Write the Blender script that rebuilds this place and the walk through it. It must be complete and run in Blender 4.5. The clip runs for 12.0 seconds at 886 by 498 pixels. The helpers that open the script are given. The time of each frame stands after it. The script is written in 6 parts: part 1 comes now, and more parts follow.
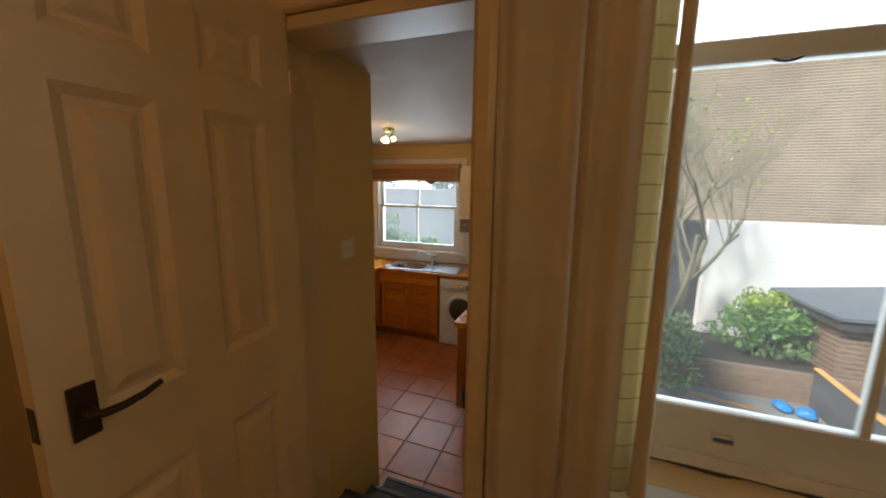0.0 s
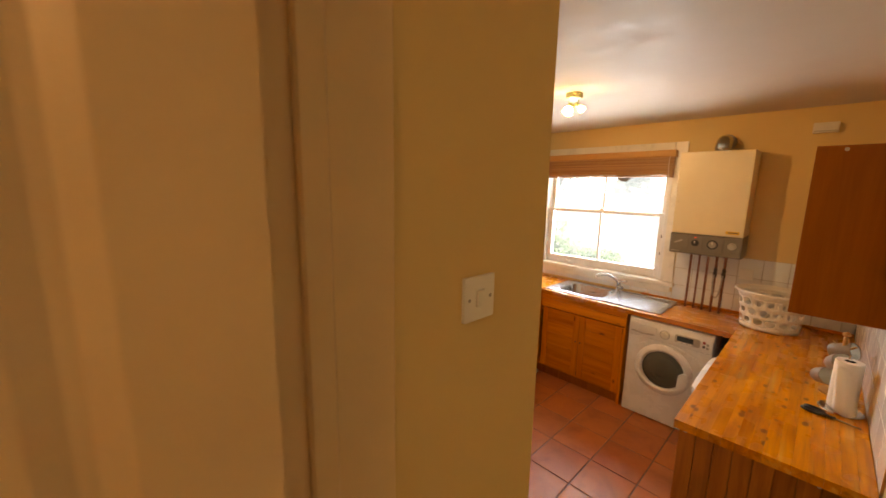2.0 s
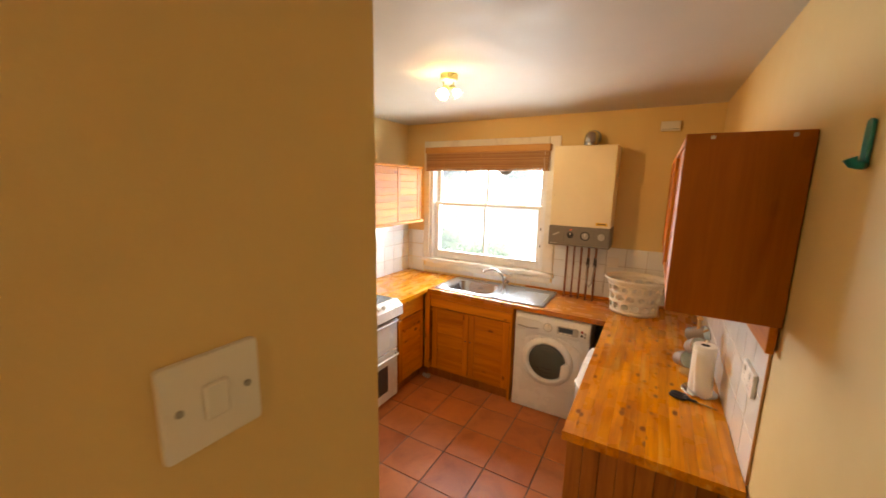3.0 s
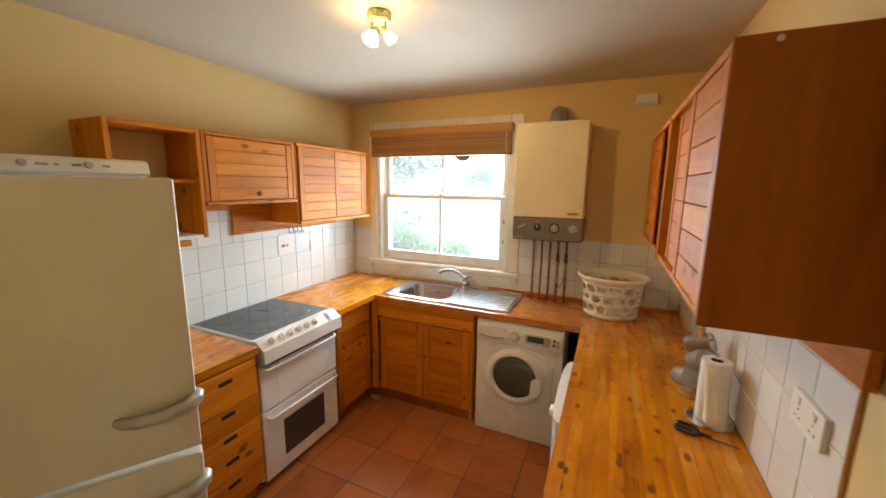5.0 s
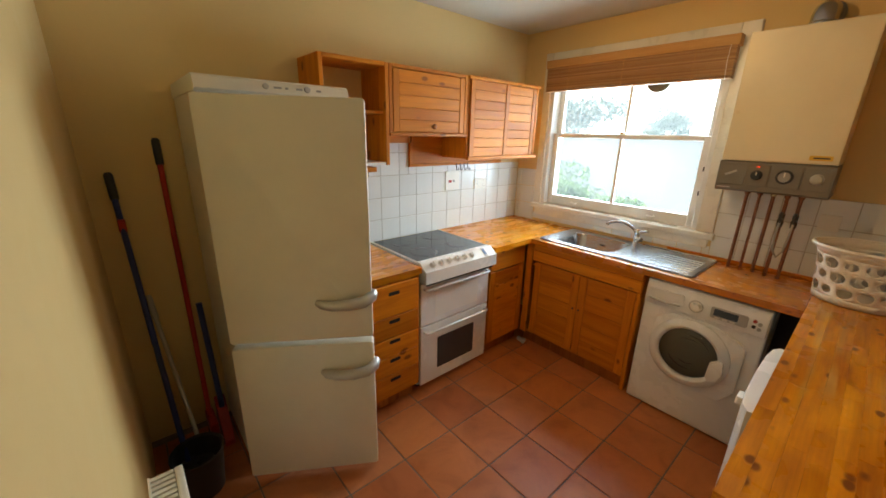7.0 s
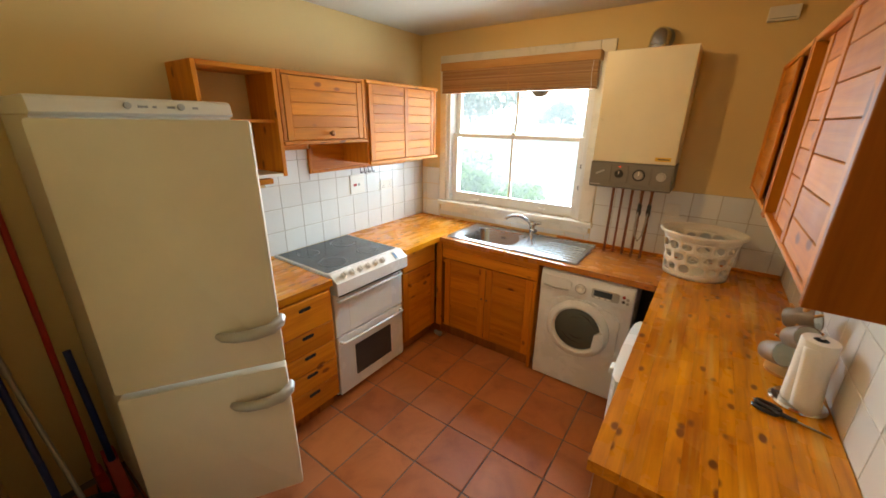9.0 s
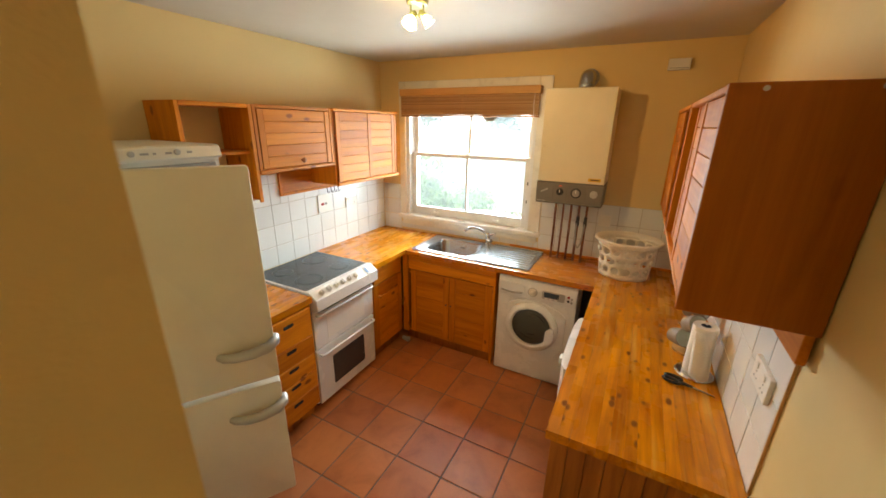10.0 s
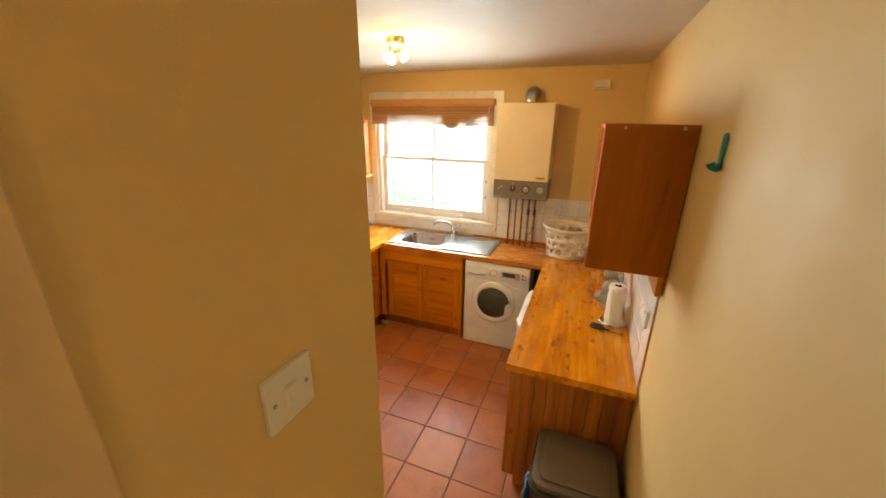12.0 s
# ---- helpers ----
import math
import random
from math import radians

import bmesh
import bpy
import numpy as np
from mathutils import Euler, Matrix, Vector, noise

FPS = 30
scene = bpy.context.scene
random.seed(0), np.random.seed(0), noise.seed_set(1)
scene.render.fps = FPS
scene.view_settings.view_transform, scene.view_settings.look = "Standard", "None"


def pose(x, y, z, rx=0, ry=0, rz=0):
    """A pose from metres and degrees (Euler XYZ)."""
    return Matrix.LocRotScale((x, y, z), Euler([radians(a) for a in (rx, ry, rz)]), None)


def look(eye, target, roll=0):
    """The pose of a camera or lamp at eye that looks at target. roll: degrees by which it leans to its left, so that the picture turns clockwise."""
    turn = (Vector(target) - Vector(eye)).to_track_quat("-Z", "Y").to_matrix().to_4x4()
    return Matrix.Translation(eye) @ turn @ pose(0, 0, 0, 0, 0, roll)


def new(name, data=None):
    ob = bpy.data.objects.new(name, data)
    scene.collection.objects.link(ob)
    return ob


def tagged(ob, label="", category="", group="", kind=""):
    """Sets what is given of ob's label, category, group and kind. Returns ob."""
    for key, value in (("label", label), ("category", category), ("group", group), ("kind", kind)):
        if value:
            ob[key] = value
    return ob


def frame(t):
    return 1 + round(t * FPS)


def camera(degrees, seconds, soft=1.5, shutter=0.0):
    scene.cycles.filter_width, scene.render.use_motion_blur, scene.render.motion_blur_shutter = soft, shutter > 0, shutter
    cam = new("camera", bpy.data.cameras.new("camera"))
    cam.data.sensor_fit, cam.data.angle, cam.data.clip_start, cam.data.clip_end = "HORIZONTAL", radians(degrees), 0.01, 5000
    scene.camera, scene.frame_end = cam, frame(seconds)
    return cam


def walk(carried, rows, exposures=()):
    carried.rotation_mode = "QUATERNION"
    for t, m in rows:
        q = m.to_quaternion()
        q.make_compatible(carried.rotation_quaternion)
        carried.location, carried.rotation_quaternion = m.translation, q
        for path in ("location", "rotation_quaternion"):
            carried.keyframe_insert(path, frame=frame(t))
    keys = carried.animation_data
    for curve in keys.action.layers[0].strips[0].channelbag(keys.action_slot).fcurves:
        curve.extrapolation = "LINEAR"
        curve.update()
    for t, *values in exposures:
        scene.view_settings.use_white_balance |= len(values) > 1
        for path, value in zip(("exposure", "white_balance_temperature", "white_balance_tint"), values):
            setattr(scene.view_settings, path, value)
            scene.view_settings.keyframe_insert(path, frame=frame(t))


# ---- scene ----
cam = camera(100.4, 12.0, soft=1.6, shutter=0.25)
PATH = [
    (0, (1.389, 0.076, 1.988), (0.692, 1.918, 1.64), 0.7),
    (0.5, (1.272, 0.286, 1.976), (0.24, 1.96, 1.612), 0.4),
    (1, (1.157, 0.597, 1.938), (-0.182, 2.043, 1.602), 1.1),
    (1.5, (1.024, 0.748, 1.903), (-0.464, 2.04, 1.562), 1.0),
    (2, (0.837, 0.947, 1.899), (-0.579, 2.318, 1.564), 1.0),
    (2.5, (0.757, 1.126, 1.906), (-0.436, 2.696, 1.57), 1.1),
    (3, (0.731, 1.304, 1.887), (-0.25, 3.011, 1.535), 1.1),
    (3.2, (0.755, 1.348, 1.871), (-0.131, 3.108, 1.529), 0.7),
    (4.8, (0.625, 1.754, 1.789), (-0.137, 3.571, 1.445), 0.3),
    (5, (0.604, 1.799, 1.768), (-0.212, 3.594, 1.429), 0.7),
    (5.5, (0.566, 1.871, 1.705), (-0.525, 3.511, 1.355), 0.2),
    (6, (0.543, 1.867, 1.675), (-0.819, 3.297, 1.354), 0.6),
    (6.5, (0.559, 1.83, 1.666), (-0.926, 3.102, 1.243), 0.7),
    (6.7, (0.561, 1.829, 1.659), (-0.922, 3.057, 1.116), 1.0),
    (8.3, (0.594, 1.878, 1.718), (-0.692, 3.265, 1.069), 0.9),
    (8.5, (0.606, 1.883, 1.73), (-0.629, 3.315, 1.08), 1.0),
    (9, (0.606, 1.848, 1.788), (-0.487, 3.389, 1.133), 0.8),
    (9.5, (0.596, 1.747, 1.866), (-0.354, 3.378, 1.205), 0.6),
    (10, (0.641, 1.603, 1.953), (-0.236, 3.282, 1.31), 0.9),
    (10.5, (0.714, 1.427, 2.004), (-0.169, 3.097, 1.349), 0.1),
    (11, (0.75, 1.316, 2.038), (-0.134, 2.986, 1.384), 0.2),
    (11.5, (0.768, 1.259, 2.045), (-0.093, 2.936, 1.376), 0.3),
    (12, (0.753, 1.149, 2.057), (0.069, 2.909, 1.396), 0.7),
]

# exposure follows the clip's own brightening as the window leaves the picture
EXPOSURES = [(0.0, 1.0, 6600, 14), (0.5, 1.35, 7400, 25), (1.0, 1.78, 7900, 25), (1.5, 2.05, 8500, 26), (2.5, 2.42, 8400, 22), (3.2, 2.50, 7500, 18), (5.0, 2.14, 6900, 12),
             (6.0, 1.97, 6600, 10), (6.5, 1.89, 6700, 8), (8.5, 2.14, 6700, 9), (9.5, 2.22, 7000, 9), (10.5, 2.39, 7400, 10), (12.0, 2.64, 7800, 11)]
walk(cam, [(t, look(eye, target, roll)) for t, eye, target, roll in PATH], EXPOSURES)

# ---- light ----
world = bpy.data.worlds.new("sky")
scene.world = world
world.use_nodes = True
wn = world.node_tree.nodes
sky = wn.new("ShaderNodeTexSky")
sky.sky_type, sky.sun_disc = "NISHITA", False
sky.sun_elevation, sky.sun_rotation = radians(38), radians(250)
sky.air_density, sky.dust_density, sky.ozone_density = 1.0, 3.0, 1.0
world.node_tree.links.new(sky.outputs[0], wn["Background"].inputs[0])
wn["Background"].inputs[1].default_value = 0.15


def lamp(name, kind, place, watts, colour, size=0.05, target=None):
    data = bpy.data.lights.new(name, kind)
    data.energy, data.color = watts, colour
    if kind == "AREA":
        data.shape, data.size, data.size_y = "RECTANGLE", size[0], size[1]
    elif kind == "SUN":
        data.angle = size
    else:
        data.shadow_soft_size = size
    ob = new(name, data)
    ob.matrix_world = look(place, target) if target else pose(*place)
    return ob


lamp("sun", "SUN", (-6, -4, 9), 3.2, (1.0, 0.95, 0.86), radians(8.0), (0, 4, 0))
WARM = (1.0, 0.59, 0.235)
spot = lamp("bulb_light", "SPOT", (-0.402, 3.168, 2.340), 4.4, WARM, 0.03, (0.15, 4.30, 1.20))
spot.data.spot_size, spot.data.spot_blend = radians(152), 0.55
lamp("bulb_light_side", "POINT", (-0.447, 3.195, 2.405), 0.055, WARM, 0.02)
lamp("bulb_light_front", "POINT", (-0.268, 3.262, 2.352), 0.16, WARM, 0.025)
lamp("window_daylight", "AREA", (-0.79, 4.93, 1.58), 14.0, (0.70, 0.87, 1.0), (1.15, 0.9), (-0.79, 3.0, 1.66))
lamp("landing_daylight", "AREA", (2.02, 1.42, 2.0), 5.0, (0.76, 0.91, 1.0), (1.1, 1.5), (2.02, 0.0, 1.6))

# unseen landing lamp, added because the door and curtain are lit warm
lamp("unseen_landing_light", "POINT", (1.25, -0.75, 2.70), 4.0, (1.0, 0.59, 0.26), 0.06)

# ---- building helpers ----


def root_of(ob):
    while ob.parent:
        ob = ob.parent
    return ob


def thing(name, label, category, base=(0, 0, 0), group="", kind=""):
    ob = new(name)
    ob.empty_display_size = 0.05
    ob.location = base
    return tagged(ob, label, category, group, kind)


def finish(name, bm, material, smooth=False):
    bmesh.ops.recalc_face_normals(bm, faces=bm.faces)
    me = bpy.data.meshes.new(name)
    bm.to_mesh(me)
    bm.free()
    me.materials.append(material)
    if smooth:
        for p in me.polygons:
            p.use_smooth = True
        me.set_sharp_from_angle(angle=radians(38))
    return me


def part(name, bm, material, parent=None, label="", smooth=False):
    """Links a bmesh, built in world places, as one mesh under a thing or a part."""
    if parent is not None:
        bmesh.ops.translate(bm, vec=-root_of(parent).location, verts=bm.verts)
    ob = new(name, finish(name, bm, material, smooth))
    ob.parent = parent
    return tagged(ob, label)


def solid(name, bm, material, label, category, kind="", smooth=False, group=""):
    """A top-level thing of one mesh; its origin goes to the middle of its foot."""
    lo = [min(v.co[i] for v in bm.verts) for i in range(3)]
    hi = [max(v.co[i] for v in bm.verts) for i in range(3)]
    base = Vector(((lo[0] + hi[0]) / 2, (lo[1] + hi[1]) / 2, lo[2]))
    bmesh.ops.translate(bm, vec=-base, verts=bm.verts)
    ob = new(name, finish(name, bm, material, smooth))
    ob.location = base
    return tagged(ob, label, category, group, kind)


def box(x0, y0, z0, x1, y1, z1, bevel=0.0, seg=1, bm=None, turn=None):
    bm = bm or bmesh.new()
    made = bmesh.ops.create_cube(bm, size=1.0)["verts"]
    for v in made:
        v.co = Vector((x0 if v.co.x < 0 else x1, y0 if v.co.y < 0 else y1, z0 if v.co.z < 0 else z1))
    if turn is not None:
        bmesh.ops.transform(bm, matrix=turn, verts=made)
    if bevel:
        edges = list({e for v in made for e in v.link_edges})
        bmesh.ops.bevel(bm, geom=edges, offset=bevel, segments=seg, profile=0.6, affect="EDGES")
    return bm


def tube(points, r, seg=12, bm=None, closed=False):
    """A round bar along points; r is one radius or one for each point."""
    bm = bm or bmesh.new()
    pts = [Vector(p) for p in points]
    radii = r if isinstance(r, (list, tuple)) else [r] * len(pts)
    rings = []
    side = None
    for i, p in enumerate(pts):
        if closed:
            d = pts[(i + 1) % len(pts)] - pts[i - 1]
        else:
            d = pts[min(i + 1, len(pts) - 1)] - pts[max(i - 1, 0)]
        d.normalize()
        if side is None:
            side = d.orthogonal().normalized()
        side = (side - d * side.dot(d)).normalized()
        up = d.cross(side)
        rings.append([bm.verts.new(p + radii[i] * (math.cos(a) * side + math.sin(a) * up)) for a in (2 * math.pi * k / seg for k in range(seg))])
    last = len(rings) if closed else len(rings) - 1
    for i in range(last):
        a, b = rings[i], rings[(i + 1) % len(rings)]
        for k in range(seg):
            bm.faces.new((a[k], a[(k + 1) % seg], b[(k + 1) % seg], b[k]))
    if not closed:
        bm.faces.new(rings[0][::-1])
        bm.faces.new(rings[-1])
    return bm


def lathe(profile, centre, seg=32, bm=None, sx=1.0, sy=1.0, turn=None):
    """Turns (radius, height) pairs about an upright axis through centre."""
    bm = bm or bmesh.new()
    c = Vector(centre)
    rings = []
    for r, z in profile:
        ring = []
        for k in range(seg):
            a = 2 * math.pi * k / seg
            v = Vector((r * sx * math.cos(a), r * sy * math.sin(a), z))
            ring.append(bm.verts.new(c + (turn @ v if turn else v)))
        rings.append(ring)
    for a, b in zip(rings, rings[1:]):
        for k in range(seg):
            bm.faces.new((a[k], a[(k + 1) % seg], b[(k + 1) % seg], b[k]))
    if profile[0][0] > 0:
        bm.faces.new(rings[0][::-1])
    if profile[-1][0] > 0:
        bm.faces.new(rings[-1])
    return bm


def prism(outline, axis, a, b, bevel=0.0, bm=None):
    """A flat outline of (u, v) pairs pushed from a to b along an axis: x takes (y, z), y takes (x, z), z takes (x, y)."""
    bm = bm or bmesh.new()

    def put(u, v, w):
        return Vector({"x": (w, u, v), "y": (u, w, v), "z": (u, v, w)}[axis])

    lo = [bm.verts.new(put(u, v, a)) for u, v in outline]
    hi = [bm.verts.new(put(u, v, b)) for u, v in outline]
    n = len(outline)
    f = [bm.faces.new(lo[::-1]), bm.faces.new(hi)]
    for k in range(n):
        bm.faces.new((lo[k], lo[(k + 1) % n], hi[(k + 1) % n], hi[k]))
    if bevel:
        bmesh.ops.recalc_face_normals(bm, faces=bm.faces)
        edges = list({e for q in f for e in q.edges})
        bmesh.ops.bevel(bm, geom=edges, offset=bevel, segments=2, profile=0.6, affect="EDGES")
    return bm


def round_outline(u0, v0, u1, v1, r, seg=5):
    pts = []
    for cu, cv, a0 in ((u1 - r, v1 - r, 0), (u0 + r, v1 - r, 90), (u0 + r, v0 + r, 180), (u1 - r, v0 + r, 270)):
        for k in range(seg + 1):
            a = radians(a0 + 90 * k / seg)
            pts.append((cu + r * math.cos(a), cv + r * math.sin(a)))
    return pts


def ring_outline(cu, cv, r, seg=28):
    return [(cu + r * math.cos(2 * math.pi * k / seg), cv + r * math.sin(2 * math.pi * k / seg)) for k in range(seg)]


def arc(c, r, a0, a1, n, plane="xz"):
    out = []
    for k in range(n + 1):
        a = radians(a0 + (a1 - a0) * k / n)
        u, v = r * math.cos(a), r * math.sin(a)
        out.append(Vector(c) + (Vector((u, 0, v)) if plane == "xz" else Vector((0, u, v)) if plane == "yz" else Vector((u, v, 0))))
    return out


# ---- materials ----
class Mat:
    """Short hand for node materials."""

    def __init__(self, name):
        self.m = bpy.data.materials.new(name)
        self.m.use_nodes = True
        self.t = self.m.node_tree
        self.bsdf = self.t.nodes["Principled BSDF"]
        co = self.t.nodes.new("ShaderNodeTexCoord")
        info = self.t.nodes.new("ShaderNodeObjectInfo")
        self.random = info.outputs["Random"]
        shift = self.t.nodes.new("ShaderNodeVectorMath")
        shift.operation = "SCALE"
        shift.inputs[0].default_value = (7.1, 5.3, 9.7)
        self.link(self.random, shift.inputs["Scale"])
        add = self.t.nodes.new("ShaderNodeVectorMath")
        self.link(co.outputs["Object"], add.inputs[0])
        self.link(shift.outputs[0], add.inputs[1])
        self.own, self.moved = co.outputs["Object"], add.outputs[0]

    def link(self, a, b):
        self.t.links.new(a, b)

    def scaled(self, v, s):
        n = self.t.nodes.new("ShaderNodeMapping")
        n.inputs["Scale"].default_value = s
        self.link(v, n.inputs["Vector"])
        return n.outputs[0]

    def noise(self, v, scale, detail=4.0, rough=0.55, twist=0.0):
        n = self.t.nodes.new("ShaderNodeTexNoise")
        n.inputs["Scale"].default_value, n.inputs["Detail"].default_value = scale, detail
        n.inputs["Roughness"].default_value, n.inputs["Distortion"].default_value = rough, twist
        self.link(v, n.inputs["Vector"])
        return n.outputs["Fac"]

    def ramp(self, fac, stops):
        n = self.t.nodes.new("ShaderNodeValToRGB")
        e = n.color_ramp.elements
        while len(e) < len(stops):
            e.new(0.5)
        for item, (p, c) in zip(e, stops):
            item.position, item.color = p, (*c, 1.0) if len(c) == 3 else c
        self.link(fac, n.inputs[0])
        return n.outputs[0]

    def math(self, op, a, b):
        n = self.t.nodes.new("ShaderNodeMath")
        n.operation = op
        for k, v in enumerate((a, b)):
            if isinstance(v, (int, float)):
                n.inputs[k].default_value = v
            elif v is not None:
                self.link(v, n.inputs[k])
        return n.outputs[0]

    def mix(self, fac, a, b, blend="MIX"):
        n = self.t.nodes.new("ShaderNodeMixRGB")
        n.blend_type = blend
        for k, v in enumerate((fac, a, b)):
            if isinstance(v, (int, float)):
                n.inputs[k].default_value = v
            elif isinstance(v, tuple):
                n.inputs[k].default_value = (*v, 1.0)
            else:
                self.link(v, n.inputs[k])
        return n.outputs[0]

    def colour(self, v):
        if isinstance(v, tuple):
            self.bsdf.inputs["Base Color"].default_value = (*v, 1.0)
        else:
            self.link(v, self.bsdf.inputs["Base Color"])

    def bump(self, height, strength, distance=0.002):
        n = self.t.nodes.new("ShaderNodeBump")
        n.inputs["Strength"].default_value, n.inputs["Distance"].default_value = strength, distance
        self.link(height, n.inputs["Height"])
        self.link(n.outputs[0], self.bsdf.inputs["Normal"])

    def rough(self, v):
        if isinstance(v, (int, float)):
            self.bsdf.inputs["Roughness"].default_value = v
        else:
            self.link(v, self.bsdf.inputs["Roughness"])

    def set(self, **kw):
        names = {"metal": "Metallic", "coat": "Coat Weight", "coat_rough": "Coat Roughness", "trans": "Transmission Weight", "ior": "IOR", "spec": "Specular IOR Level"}
        for k, v in kw.items():
            self.bsdf.inputs[names[k]].default_value = v
        return self.m


def plain(name, c, rough=0.5, metal=0.0, var=0.12, scale=6.0, fine=90.0, bump=0.15, coat=0.0, depth=0.001):
    """A surface of one colour with soft blotches, fine grain and uneven gloss."""
    s = Mat(name)
    big = s.noise(s.moved, scale, 3)
    small = s.noise(s.moved, fine, 3)
    lo = tuple(v * (1 - var) for v in c)
    hi = tuple(min(1.0, v * (1 + var * 0.6)) for v in c)
    col = s.ramp(big, [(0.3, lo), (0.7, hi)])
    col = s.mix(0.10, col, s.ramp(small, [(0.3, lo), (0.7, hi)]))
    s.colour(col)
    s.rough(s.ramp(big, [(0.2, (max(rough - 0.06, 0),) * 3), (0.8, (min(rough + 0.08, 1),) * 3)]))
    s.bump(small, bump, depth)
    return s.set(metal=metal, coat=coat)


def metal(name, c, rough):
    """Bare metal: smooth, with only a faint smear in its gloss."""
    s = Mat(name)
    s.colour(c)
    s.rough(s.ramp(s.noise(s.moved, 5.0, 2), [(0.3, (rough,) * 3), (0.7, (rough + 0.04,) * 3)]))
    return s.set(metal=1.0)


def pine(name, axis, light=(0.68, 0.240, 0.015), dark=(0.46, 0.124, 0.007), rough=0.44, stave=0.0, knots=1.0, coat=0.0, spec=0.22, knot_size=1.0, vary=1.0, worn=0.0):
    """Varnished pine with its grain along an axis of the object; stave: the width of glued strips across it."""
    s = Mat(name)
    k = "xyz".index(axis)
    v = s.moved
    across = (k + 1) % 3 if (k + 1) % 3 != 2 else (k + 2) % 3
    tone = None
    if stave:
        sep = s.t.nodes.new("ShaderNodeSeparateXYZ")
        s.link(s.own, sep.inputs[0])
        cell = s.math("FLOOR", s.math("DIVIDE", sep.outputs[across], stave), None)
        run = s.math("FLOOR", s.math("ADD", s.math("DIVIDE", sep.outputs[k], 0.62), s.math("MULTIPLY", cell, 0.37)), None)
        wn_ = s.t.nodes.new("ShaderNodeTexWhiteNoise")
        wn_.noise_dimensions = "2D"
        both = s.t.nodes.new("ShaderNodeCombineXYZ")
        s.link(cell, both.inputs[0])
        s.link(run, both.inputs[1])
        s.link(both.outputs[0], wn_.inputs["Vector"])
        tone = wn_.outputs["Value"]
        off = s.t.nodes.new("ShaderNodeVectorMath")
        off.operation = "SCALE"
        off.inputs[0].default_value = (3.1, 4.7, 2.3)
        s.link(tone, off.inputs["Scale"])
        add = s.t.nodes.new("ShaderNodeVectorMath")
        s.link(v, add.inputs[0])
        s.link(off.outputs[0], add.inputs[1])
        v = add.outputs[0]
    long = [13.0, 13.0, 13.0]
    long[k] = 0.9
    grain = s.noise(s.scaled(v, long), 1.6, 5, 0.6, 0.8)
    fine = [130.0] * 3
    fine[k] = 5.0
    thread = s.noise(s.scaled(v, fine), 1.0, 3)
    mid = tuple((a + b) / 2 for a, b in zip(light, dark))
    col = s.ramp(grain, [(0.30, dark), (0.46, mid), (0.62, light), (0.8, tuple(x * 0.9 for x in light))])
    col = s.mix(0.22, col, s.ramp(thread, [(0.35, dark), (0.65, light)]))
    if worn:  # pale rubbed streaks along the grain
        rub = [34.0] * 3
        rub[k] = 0.8
        streak = s.ramp(s.noise(s.scaled(s.own, rub), 1.0, 3, 0.5), [(0.52, (0, 0, 0)), (0.64, (worn,) * 3)])
        patch = s.ramp(s.noise(s.own, 2.2, 2), [(0.42, (0, 0, 0)), (0.58, (1, 1, 1))])
        col = s.mix(s.math("MULTIPLY", streak, patch), col, (0.80, 0.46, 0.10))
        stain = s.noise(s.scaled(s.own, [5.0 if i != k else 2.2 for i in range(3)]), 1.0, 4, 0.62, 0.4)
        col = s.mix(1.0, col, s.ramp(stain, [(0.34, (0.80, 0.70, 0.58)), (0.5, (1, 1, 1)), (0.68, (1.10, 1.14, 1.1))]), "MULTIPLY")
    # knots
    kv = [15.0 / knot_size] * 3
    kv[k] = 8.0 / knot_size
    vor = s.t.nodes.new("ShaderNodeTexVoronoi")
    vor.inputs["Scale"].default_value = 1.0
    wob = s.t.nodes.new("ShaderNodeVectorMath")
    wob.operation = "ADD"
    nz = s.t.nodes.new("ShaderNodeTexNoise")
    nz.inputs["Scale"].default_value = 9.0
    s.link(v, nz.inputs["Vector"])
    sc = s.t.nodes.new("ShaderNodeVectorMath")
    sc.operation = "SCALE"
    sc.inputs["Scale"].default_value = 0.28
    s.link(nz.outputs["Color"], sc.inputs[0])
    s.link(s.scaled(v, kv), wob.inputs[0])
    s.link(sc.outputs[0], wob.inputs[1])
    s.link(wob.outputs[0], vor.inputs["Vector"])
    pick = s.t.nodes.new("ShaderNodeSeparateColor")
    s.link(vor.outputs["Color"], pick.inputs[0])
    few = s.math("GREATER_THAN", pick.outputs[0], 0.72 - 0.28 * worn)
    spot = s.ramp(vor.outputs["Distance"], [(0.15, (1, 1, 1)), (0.26, (0, 0, 0))])
    knot = s.math("MULTIPLY", s.math("MULTIPLY", spot, few), min(1.0, 0.8 * knots))
    col = s.mix(knot, col, (0.15, 0.036, 0.008))
    if tone is not None:
        col = s.mix(1.0, col, s.ramp(tone, [(0.0, (0.84, 0.79, 0.72)), (0.5, (0.97, 0.95, 0.92)), (1.0, (1.09, 1.1, 1.1))]), "MULTIPLY")
    else:
        col = s.mix(1.0, col, s.ramp(s.random, [(0.0, (1 - 0.20 * vary, 1 - 0.26 * vary, 1 - 0.32 * vary)), (1.0, (1 + 0.13 * vary, 1 + 0.14 * vary, 1 + 0.12 * vary))]), "MULTIPLY")
    s.colour(col)
    s.rough(s.ramp(s.noise(v, 5.0, 3), [(0.3, (rough - 0.06,) * 3), (0.7, (rough + 0.1,) * 3)]))
    s.bump(thread, 0.05, 0.001)
    return s.set(coat=coat, coat_rough=0.14, spec=spec)


